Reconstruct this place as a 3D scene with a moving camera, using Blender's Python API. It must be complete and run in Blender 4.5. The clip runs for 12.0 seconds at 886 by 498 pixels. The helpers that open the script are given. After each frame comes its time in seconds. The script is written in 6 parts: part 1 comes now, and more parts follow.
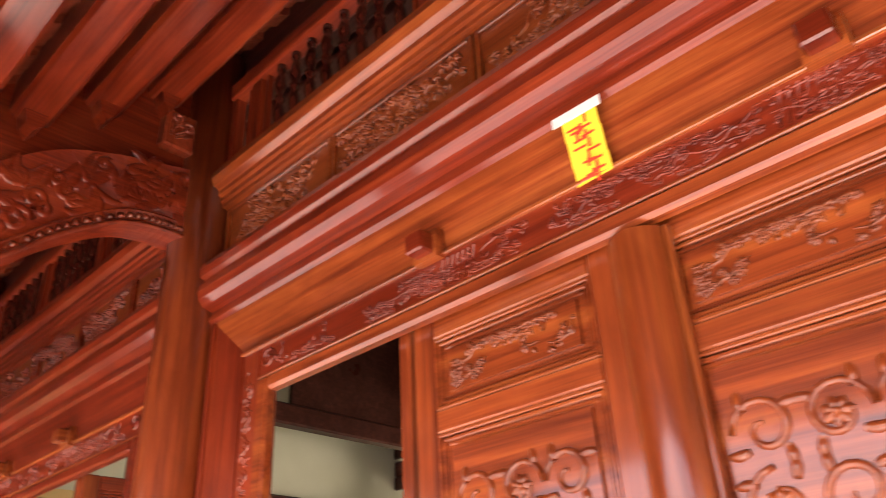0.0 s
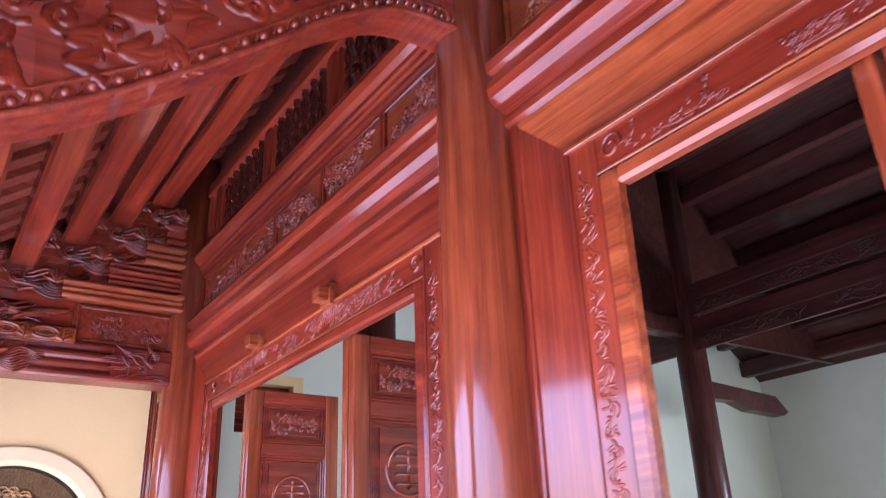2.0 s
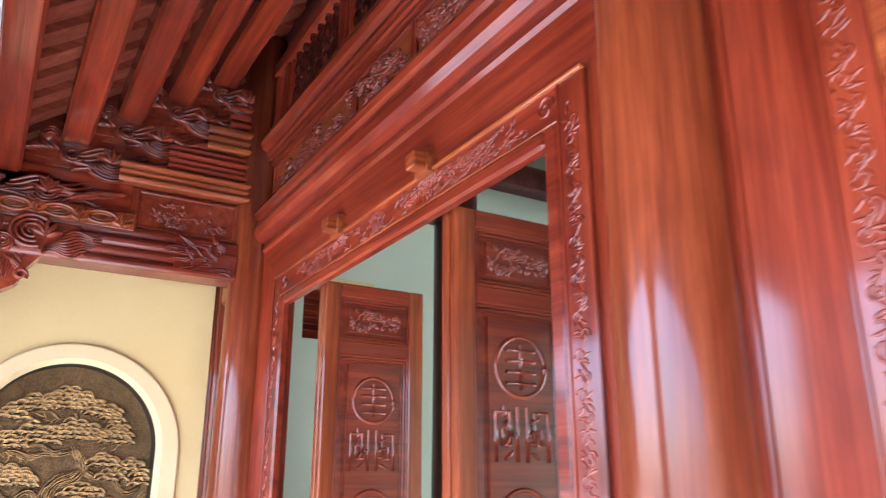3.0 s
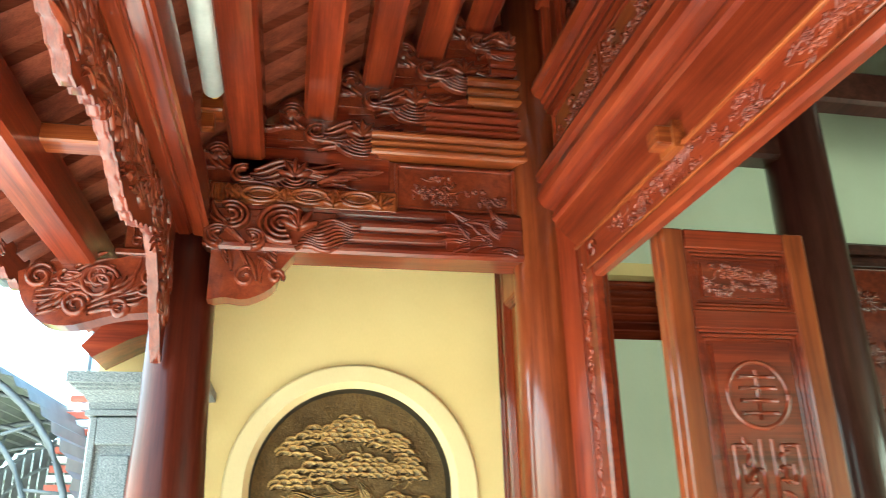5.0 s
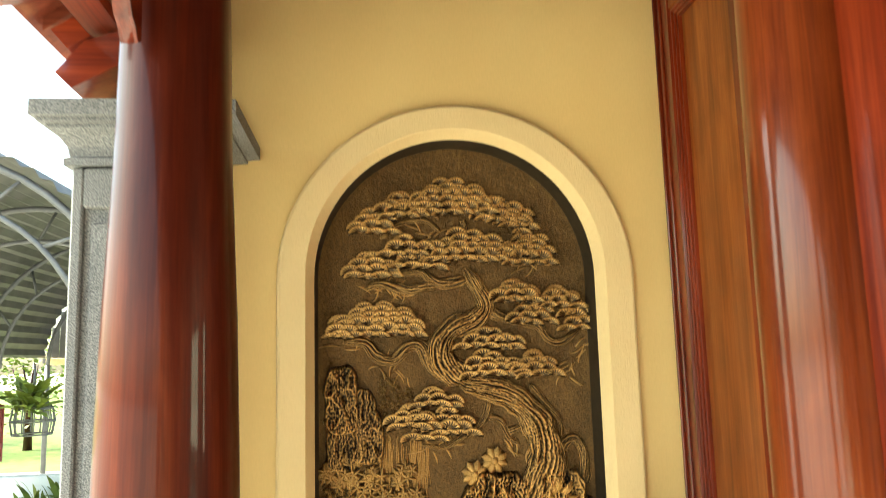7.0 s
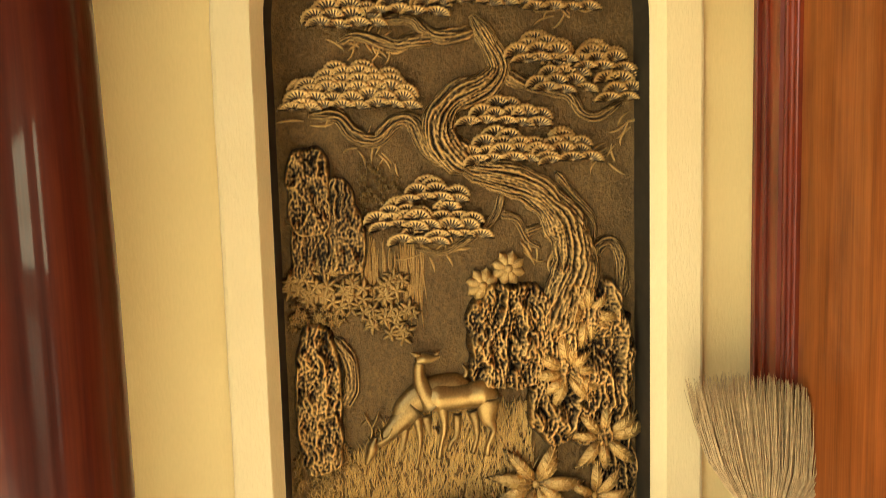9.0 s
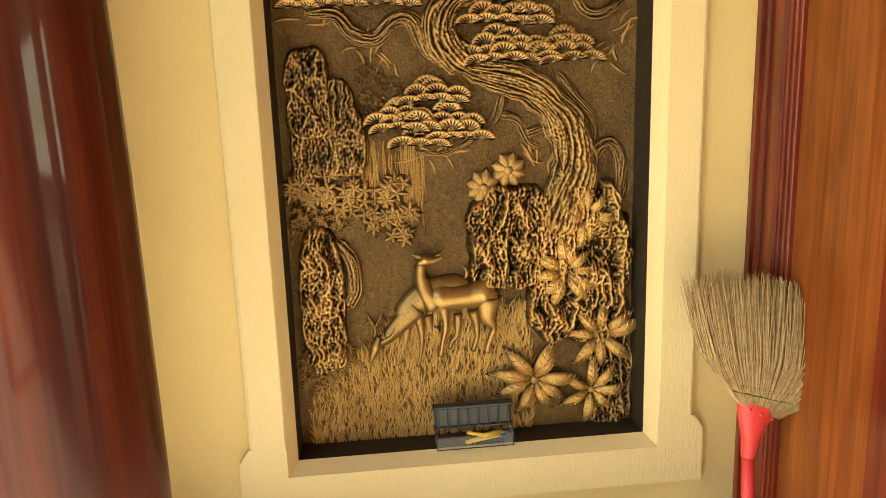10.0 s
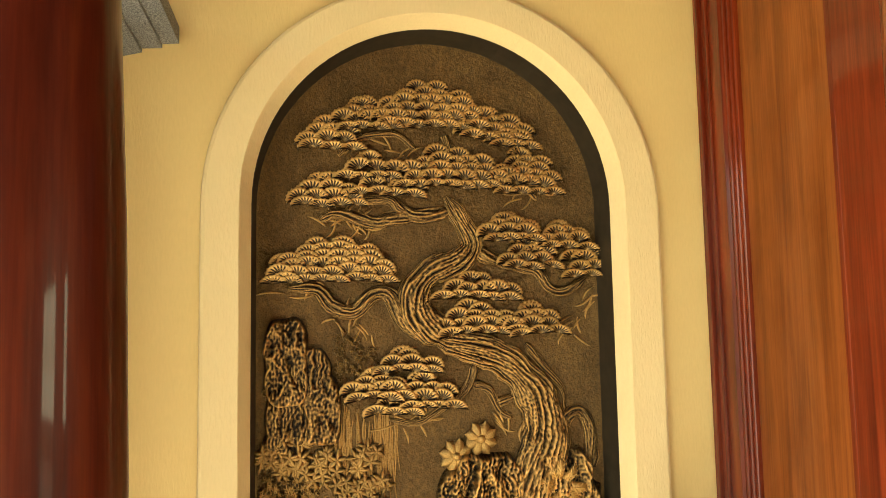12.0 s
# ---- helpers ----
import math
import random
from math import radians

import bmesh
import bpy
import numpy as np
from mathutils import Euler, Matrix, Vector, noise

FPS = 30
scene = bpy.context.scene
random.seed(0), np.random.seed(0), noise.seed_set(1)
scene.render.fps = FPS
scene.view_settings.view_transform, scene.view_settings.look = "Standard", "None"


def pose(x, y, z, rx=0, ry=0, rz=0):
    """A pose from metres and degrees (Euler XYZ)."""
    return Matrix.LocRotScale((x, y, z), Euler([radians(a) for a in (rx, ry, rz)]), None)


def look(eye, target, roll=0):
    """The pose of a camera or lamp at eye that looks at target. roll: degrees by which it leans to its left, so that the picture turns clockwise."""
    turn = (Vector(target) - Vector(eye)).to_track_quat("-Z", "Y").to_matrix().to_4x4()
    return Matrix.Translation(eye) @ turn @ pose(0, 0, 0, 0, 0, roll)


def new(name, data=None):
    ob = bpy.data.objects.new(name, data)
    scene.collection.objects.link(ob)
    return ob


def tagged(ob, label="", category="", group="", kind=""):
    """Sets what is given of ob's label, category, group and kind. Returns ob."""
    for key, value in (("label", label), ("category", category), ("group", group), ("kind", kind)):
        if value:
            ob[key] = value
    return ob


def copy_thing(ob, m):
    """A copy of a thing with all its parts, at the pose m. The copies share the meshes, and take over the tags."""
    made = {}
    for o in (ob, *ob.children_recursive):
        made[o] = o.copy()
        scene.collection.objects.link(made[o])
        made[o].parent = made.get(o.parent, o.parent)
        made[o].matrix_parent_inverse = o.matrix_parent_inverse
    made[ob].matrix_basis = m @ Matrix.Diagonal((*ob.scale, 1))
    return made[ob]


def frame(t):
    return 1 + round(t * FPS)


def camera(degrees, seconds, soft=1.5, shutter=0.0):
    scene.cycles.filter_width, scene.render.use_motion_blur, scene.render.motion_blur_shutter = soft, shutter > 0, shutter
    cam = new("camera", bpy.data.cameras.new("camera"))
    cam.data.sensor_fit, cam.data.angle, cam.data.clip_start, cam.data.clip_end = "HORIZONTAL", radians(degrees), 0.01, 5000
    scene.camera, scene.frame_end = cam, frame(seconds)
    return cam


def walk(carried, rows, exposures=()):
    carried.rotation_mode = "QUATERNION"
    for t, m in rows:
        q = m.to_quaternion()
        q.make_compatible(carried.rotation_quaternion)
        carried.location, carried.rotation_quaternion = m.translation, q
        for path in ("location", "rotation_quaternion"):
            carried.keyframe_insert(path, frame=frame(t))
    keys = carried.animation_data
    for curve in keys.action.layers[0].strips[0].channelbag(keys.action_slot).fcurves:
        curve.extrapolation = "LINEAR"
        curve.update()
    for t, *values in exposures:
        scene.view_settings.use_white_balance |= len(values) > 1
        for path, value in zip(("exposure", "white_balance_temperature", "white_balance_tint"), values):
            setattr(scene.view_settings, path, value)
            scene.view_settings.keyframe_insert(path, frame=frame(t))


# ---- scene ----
cam = camera(59.8, 12.0, 0.8, 0.4)
METRES, EYE, TILT, LEAN, TURN = 5.6, 1.70, 0.0, 0.0, 42.9
ROWS = [
    (0.0, 0.0, 0.0, 0.0, 1.56, 28.71, 2.85),
    (0.5, -0.023, 0.0332, -0.001, 8.5, 29.34, 2.22),
    (1.0, -0.0492, 0.0679, -0.007, 11.21, 27.13, 0.85),
    (1.5, -0.0919, 0.1009, -0.0114, 12.28, 24.48, 0.69),
    (2.0, -0.136, 0.1345, -0.0075, 13.27, 22.68, 2.05),
    (2.5, -0.1734, 0.1848, -0.014, 13.63, 19.26, 0.73),
    (4.5, -0.3169, 0.3712, -0.0086, 30.97, 18.46, 1.93),
    (5.0, -0.3532, 0.4107, -0.0081, 36.25, 20.34, 1.16),
    (5.5, -0.3997, 0.4482, -0.0013, 39.48, 21.53, 1.4),
    (6.0, -0.4466, 0.501, -0.0062, 41.2, 19.87, 1.09),
    (6.5, -0.496, 0.5577, -0.0153, 42.07, 13.25, -0.01),
    (7.0, -0.5498, 0.5921, -0.0225, 41.56, 8.11, 1.54),
    (9.0, -0.6447, 0.6981, -0.0431, 41.47, -5.46, 1.56),
    (9.5, -0.6449, 0.6946, -0.0462, 41.46, -9.87, 1.8),
    (10.0, -0.6479, 0.6909, -0.0465, 40.55, -12.23, 1.82),
    (10.5, -0.6486, 0.6871, -0.0438, 39.29, -10.31, 1.52),
    (11.0, -0.6503, 0.6817, -0.035, 38.0, -3.55, 1.31),
    (11.5, -0.651, 0.676, -0.0302, 37.2, 3.01, 1.32),
    (12.0, -0.6506, 0.674, -0.0289, 36.99, 5.37, 1.03),
]
walk(cam, [(t, pose(0, 0, EYE, TILT, LEAN, TURN) @ pose(METRES * x, METRES * y, METRES * z, 90 + pitch, roll, yaw)) for t, x, y, z, yaw, pitch, roll in ROWS],
     [(0.0, 2.65, 7200, 32), (0.5, 2.9, 5300, 36), (1.0, 3.08, 4700, 38), (2.0, 3.13, 4720, 34), (2.7, 3.12, 4750, 18), (4.3, 3.22, 5500, -10), (5.5, 3.18, 5480, -20),
      (6.2, 2.95, 6300, -11), (7.0, 2.48, 7300, -7), (9.0, 2.65, 7850, -5), (12.0, 2.56, 7900, -5)])

# ---- light ----
world = bpy.data.worlds.new("world")
scene.world = world
world.use_nodes = True
wn = world.node_tree
sky = wn.nodes.new("ShaderNodeTexSky")
sky.sky_type, sky.sun_disc = "NISHITA", False
sky.sun_elevation, sky.sun_rotation = radians(49), radians(184)
sky.air_density, sky.dust_density = 1.0, 3.0
wn.links.new(sky.outputs[0], wn.nodes["Background"].inputs[0])
wn.nodes["Background"].inputs[1].default_value = 0.15
sun = new("sun", bpy.data.lights.new("sun", "SUN"))
sun.data.energy, sun.data.angle, sun.data.color = 4.5, radians(7), (1.0, 0.95, 0.87)
sun.matrix_world = look((-4, -12, 14), (-3, 0, 0))
# unseen fill light in an added back opening, to brighten the room
lamp = new("window_light", bpy.data.lights.new("window_light", "AREA"))
lamp.data.shape, lamp.data.size, lamp.data.size_y, lamp.data.energy, lamp.data.color = "RECTANGLE", 5.6, 2.2, 72, (1.0, 0.99, 0.74)
lamp.matrix_world = look((-0.3, 10.1, 1.75), (-0.3, 0, 1.75))


# ---- materials ----
def material(name, rough=0.5, metal=0.0, coat=0.0):
    m = bpy.data.materials.new(name)
    m.use_nodes = True
    b = m.node_tree.nodes["Principled BSDF"]
    b.inputs["Roughness"].default_value, b.inputs["Metallic"].default_value = rough, metal
    b.inputs["Coat Weight"].default_value, b.inputs["Coat Roughness"].default_value = coat, 0.11
    return m, m.node_tree, b


def ramp(nt, fac, stops):
    r = nt.nodes.new("ShaderNodeValToRGB")
    while len(r.color_ramp.elements) < len(stops):
        r.color_ramp.elements.new(0.5)
    for e, (p, c) in zip(r.color_ramp.elements, stops):
        e.position, e.color = p, (*c, 1)
    nt.links.new(fac, r.inputs[0])
    return r.outputs[0]


def noise_tex(nt, scale, stretch=(1, 1, 1), detail=4.0, rough=0.55, coord="Object", distort=0.0):
    tc, mp, n = (nt.nodes.new("ShaderNode" + k) for k in ("TexCoord", "Mapping", "TexNoise"))
    mp.inputs["Scale"].default_value = stretch
    n.inputs["Scale"].default_value, n.inputs["Detail"].default_value = scale, detail
    n.inputs["Roughness"].default_value, n.inputs["Distortion"].default_value = rough, distort
    nt.links.new(tc.outputs[coord], mp.inputs[0])
    nt.links.new(mp.outputs[0], n.inputs["Vector"])
    return n.outputs["Fac"]


def mix(nt, kind, fac, a, b):
    m = nt.nodes.new("ShaderNodeMix")
    m.data_type, m.blend_type = "RGBA", kind
    for value, i in ((fac, 0), (a, 6), (b, 7)):
        if isinstance(value, (int, float)):
            m.inputs[i].default_value = value
        elif isinstance(value, tuple):
            m.inputs[i].default_value = (*value, 1)
        else:
            nt.links.new(value, m.inputs[i])
    return m.outputs[2]


def bump(nt, b, height, strength, distance):
    n = nt.nodes.new("ShaderNodeBump")
    n.inputs["Strength"].default_value, n.inputs["Distance"].default_value = strength, distance
    nt.links.new(height, n.inputs["Height"])
    nt.links.new(n.outputs[0], b.inputs["Normal"])


def wood(name, axis, dark, mid, light, rough=0.36, coat=0.8):
    """Lacquered hardwood with its grain along one axis."""
    m, nt, b = material(name, rough, 0.0, coat)
    b.inputs["Specular IOR Level"].default_value = 0.12
    s = [1.0, 1.0, 1.0]
    s[axis] = 0.035
    grain = noise_tex(nt, 20, s, 6, 0.62, distort=0.5)
    cloud = noise_tex(nt, 2.2, [0.35 if i == axis else 1 for i in range(3)], 3)
    fine = noise_tex(nt, 170, [0.02 if i == axis else 1 for i in range(3)], 2)
    c = ramp(nt, grain, [(0.30, dark), (0.5, mid), (0.72, light)])
    c = mix(nt, "MULTIPLY", 0.55, c, ramp(nt, cloud, [(0.3, (0.5, 0.42, 0.4)), (0.7, (1.3, 1.3, 1.3))]))
    blotch = noise_tex(nt, 8, [0.3 if i == axis else 1 for i in range(3)], 4, 0.6, distort=0.8)
    c = mix(nt, "MULTIPLY", 0.5, c, ramp(nt, blotch, [(0.32, (0.62, 0.5, 0.42)), (0.66, (1.25, 1.3, 1.3))]))
    c = mix(nt, "MULTIPLY", 0.35, c, ramp(nt, fine, [(0.35, (0.6, 0.55, 0.5)), (0.6, (1.1, 1.1, 1.1))]))
    info = nt.nodes.new("ShaderNodeObjectInfo")
    c = mix(nt, "MULTIPLY", 0.6, c, ramp(nt, info.outputs["Random"], [(0.0, (0.75, 0.72, 0.7)), (1.0, (1.15, 1.15, 1.15))]))
    nt.links.new(c, b.inputs["Base Color"])
    r = nt.nodes.new("ShaderNodeMapRange")
    r.inputs["To Min"].default_value, r.inputs["To Max"].default_value = rough - 0.08, rough + 0.12
    nt.links.new(cloud, r.inputs["Value"])
    nt.links.new(r.outputs[0], b.inputs["Roughness"])
    bump(nt, b, fine, 0.12, 0.002)
    return m


RED = ((0.085, 0.009, 0.004), (0.165, 0.021, 0.007), (0.245, 0.040, 0.012))
ORANGE = ((0.105, 0.016, 0.005), (0.235, 0.048, 0.012), (0.36, 0.10, 0.024))
wood_x, wood_y, wood_z = (wood("red_wood_" + "xyz"[i], i, *RED) for i in range(3))
gold_x, gold_y, gold_z = (wood("orange_wood_" + "xyz"[i], i, *ORANGE) for i in range(3))
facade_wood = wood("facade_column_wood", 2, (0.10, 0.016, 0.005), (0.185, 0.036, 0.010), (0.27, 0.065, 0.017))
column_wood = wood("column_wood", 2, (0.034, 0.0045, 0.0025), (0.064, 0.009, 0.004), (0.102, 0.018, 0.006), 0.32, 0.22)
column_wood.node_tree.nodes["Principled BSDF"].inputs["Coat Roughness"].default_value = 0.06
carved = wood("carved_wood", 0, (0.11, 0.017, 0.008), (0.18, 0.030, 0.012), (0.25, 0.050, 0.018), 0.3, 0.9)
carved_orange = wood("carved_orange_wood", 0, (0.14, 0.026, 0.008), (0.21, 0.046, 0.012), (0.27, 0.07, 0.018), 0.27, 0.8)
spindle_wood = wood("spindle_wood", 2, (0.03, 0.006, 0.004), (0.055, 0.010, 0.006), (0.085, 0.018, 0.009), 0.2, 1.0)
brown_wood = wood("brown_wood", 2, (0.15, 0.037, 0.009), (0.24, 0.066, 0.015), (0.32, 0.10, 0.024), 0.38, 0.3)
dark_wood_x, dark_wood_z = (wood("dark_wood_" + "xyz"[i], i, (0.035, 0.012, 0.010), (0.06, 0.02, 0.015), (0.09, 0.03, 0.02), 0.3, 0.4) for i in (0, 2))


def plaster(name, colour, low, scale=6.0, rough=0.75, relief=0.25):
    m, nt, b = material(name, rough)
    big = noise_tex(nt, scale * 0.25, detail=3)
    fine = noise_tex(nt, 140, (1, 1, 0.25), 4)
    c = ramp(nt, big, [(0.3, low), (0.7, colour)])
    c = mix(nt, "MULTIPLY", 0.2, c, ramp(nt, fine, [(0.3, (0.85, 0.85, 0.85)), (0.7, (1.08, 1.08, 1.08))]))
    nt.links.new(c, b.inputs["Base Color"])
    bump(nt, b, fine, relief, 0.003)
    return m


yellow = plaster("yellow_paint", (0.78, 0.57, 0.25), (0.74, 0.53, 0.22))
cream = plaster("cream_paint", (0.80, 0.62, 0.33), (0.75, 0.57, 0.29), relief=0.45)
pale = plaster("pale_green_paint", (0.66, 0.68, 0.52), (0.60, 0.62, 0.46))


def granite():
    m, nt, b = material("granite", 0.7)
    speck = noise_tex(nt, 230, detail=2)
    stain = noise_tex(nt, 5, detail=4)
    c = ramp(nt, speck, [(0.35, (0.07, 0.072, 0.078)), (0.5, (0.18, 0.187, 0.19)), (0.68, (0.34, 0.34, 0.335))])
    c = mix(nt, "MULTIPLY", 0.5, c, ramp(nt, stain, [(0.3, (0.75, 0.76, 0.78)), (0.7, (1.1, 1.1, 1.1))]))
    nt.links.new(c, b.inputs["Base Color"])
    bump(nt, b, speck, 0.4, 0.002)
    return m


stone = granite()


def plain(name, colour, rough=0.5, metal=0.0, vary=0.25, scale=12):
    m, nt, b = material(name, rough, metal)
    n = noise_tex(nt, scale, detail=5)
    lo = tuple(v * (1 - vary) for v in colour)
    nt.links.new(ramp(nt, n, [(0.3, lo), (0.7, colour)]), b.inputs["Base Color"])
    bump(nt, b, n, 0.15, 0.004)
    return m


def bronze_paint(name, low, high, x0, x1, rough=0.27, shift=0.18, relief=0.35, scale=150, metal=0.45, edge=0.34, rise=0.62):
    """Dark patina with gold rubbed on the raised parts; creases also darken in the colour, as shade would."""
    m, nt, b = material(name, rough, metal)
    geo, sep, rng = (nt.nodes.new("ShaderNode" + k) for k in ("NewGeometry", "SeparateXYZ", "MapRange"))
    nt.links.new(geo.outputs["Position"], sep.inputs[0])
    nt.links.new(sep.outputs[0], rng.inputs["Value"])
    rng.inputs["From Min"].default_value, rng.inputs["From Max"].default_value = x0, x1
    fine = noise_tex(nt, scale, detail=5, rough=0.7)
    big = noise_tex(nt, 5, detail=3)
    # crease shade put into the colour: hollows darken, crests turn gold
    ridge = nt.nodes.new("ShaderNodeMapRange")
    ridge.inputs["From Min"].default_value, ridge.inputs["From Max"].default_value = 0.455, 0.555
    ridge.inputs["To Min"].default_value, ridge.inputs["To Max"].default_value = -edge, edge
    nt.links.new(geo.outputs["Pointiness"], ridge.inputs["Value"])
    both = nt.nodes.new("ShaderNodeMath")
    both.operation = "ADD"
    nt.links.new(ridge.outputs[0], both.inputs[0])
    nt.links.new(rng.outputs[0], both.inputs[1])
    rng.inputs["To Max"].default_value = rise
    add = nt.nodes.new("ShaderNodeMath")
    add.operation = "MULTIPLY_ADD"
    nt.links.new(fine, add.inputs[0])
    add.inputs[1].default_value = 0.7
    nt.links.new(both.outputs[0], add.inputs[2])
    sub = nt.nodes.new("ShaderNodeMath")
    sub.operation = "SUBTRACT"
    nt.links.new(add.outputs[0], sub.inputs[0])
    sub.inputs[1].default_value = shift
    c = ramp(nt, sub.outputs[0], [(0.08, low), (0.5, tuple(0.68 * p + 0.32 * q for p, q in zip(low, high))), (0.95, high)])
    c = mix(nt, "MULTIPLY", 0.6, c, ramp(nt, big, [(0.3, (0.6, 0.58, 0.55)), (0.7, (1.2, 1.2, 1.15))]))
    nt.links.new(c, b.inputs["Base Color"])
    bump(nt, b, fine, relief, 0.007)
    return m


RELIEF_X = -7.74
# strong edge value: groove shade between the needle ribs is coloured in
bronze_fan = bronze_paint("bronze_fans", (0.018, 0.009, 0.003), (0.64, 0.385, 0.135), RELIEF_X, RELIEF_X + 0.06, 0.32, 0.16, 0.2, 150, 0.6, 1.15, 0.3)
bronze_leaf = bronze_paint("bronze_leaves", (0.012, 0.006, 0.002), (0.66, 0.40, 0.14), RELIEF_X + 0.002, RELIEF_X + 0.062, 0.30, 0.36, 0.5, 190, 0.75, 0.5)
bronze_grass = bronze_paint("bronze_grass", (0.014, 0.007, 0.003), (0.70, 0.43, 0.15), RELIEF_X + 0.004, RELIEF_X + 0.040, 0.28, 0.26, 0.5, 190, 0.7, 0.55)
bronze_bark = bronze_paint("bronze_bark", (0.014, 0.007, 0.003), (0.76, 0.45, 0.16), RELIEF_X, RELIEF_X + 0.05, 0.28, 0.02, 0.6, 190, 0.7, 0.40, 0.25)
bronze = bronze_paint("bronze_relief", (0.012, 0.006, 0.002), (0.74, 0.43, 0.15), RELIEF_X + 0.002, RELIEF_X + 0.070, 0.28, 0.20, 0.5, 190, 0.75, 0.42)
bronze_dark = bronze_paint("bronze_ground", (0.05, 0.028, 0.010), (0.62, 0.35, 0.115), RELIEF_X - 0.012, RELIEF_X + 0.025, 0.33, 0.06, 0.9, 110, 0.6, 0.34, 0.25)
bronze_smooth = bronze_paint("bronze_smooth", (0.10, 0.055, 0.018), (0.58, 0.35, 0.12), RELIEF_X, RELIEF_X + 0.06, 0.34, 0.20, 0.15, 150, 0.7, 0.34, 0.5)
patina = plain("dark_patina", (0.045, 0.032, 0.018), 0.55, 0.2, 0.5, 25)
black_plastic = plain("black_plastic", (0.03, 0.032, 0.036), 0.35)
clear_plastic, _, shine = material("clear_plastic", 0.12)
shine.inputs["Base Color"].default_value, shine.inputs["Transmission Weight"].default_value, shine.inputs["IOR"].default_value = (0.9, 0.92, 0.92, 1), 0.95, 1.15
white_plastic = plain("white_plastic", (0.75, 0.75, 0.72), 0.4)
steel = plain("grey_steel", (0.15, 0.155, 0.16), 0.5, 0.3)
cage_red = plain("cage_red", (0.22, 0.03, 0.025), 0.5, 0, 0.3)
sheet_metal = plain("roof_sheet", (0.13, 0.125, 0.12), 0.55, 0.2, 0.4, 3)
tile_floor = plain("floor_tile", (0.66, 0.62, 0.55), 0.3, 0, 0.2, 9)
concrete_ground = plain("yard_concrete", (0.50, 0.48, 0.43), 0.9, 0, 0.5, 2)
roof_board = wood("roof_board", 1, (0.13, 0.028, 0.016), (0.19, 0.045, 0.024), (0.26, 0.07, 0.036), 0.5, 0.2)
paper_yellow = plain("yellow_paper", (0.85, 0.60, 0.03), 0.8, 0, 0.1)
ink_red = plain("red_ink", (0.75, 0.06, 0.02), 0.7, 0, 0.1)
tape_white = plain("white_tape", (0.8, 0.8, 0.78), 0.4, 0, 0.1)
straw = plain("broom_straw", (0.52, 0.33, 0.15), 0.8, 0, 0.45, 60)
red_plastic = plain("red_plastic", (0.75, 0.05, 0.05), 0.4, 0, 0.15)
yellow_plastic = plain("yellow_plastic", (0.8, 0.5, 0.03), 0.4, 0, 0.1)
leaf_green = plain("leaf_green", (0.20, 0.27, 0.04), 0.5, 0, 0.6, 8)
white_wall_paint = plaster("white_wall_paint", (0.72, 0.78, 0.80), (0.6, 0.66, 0.68))


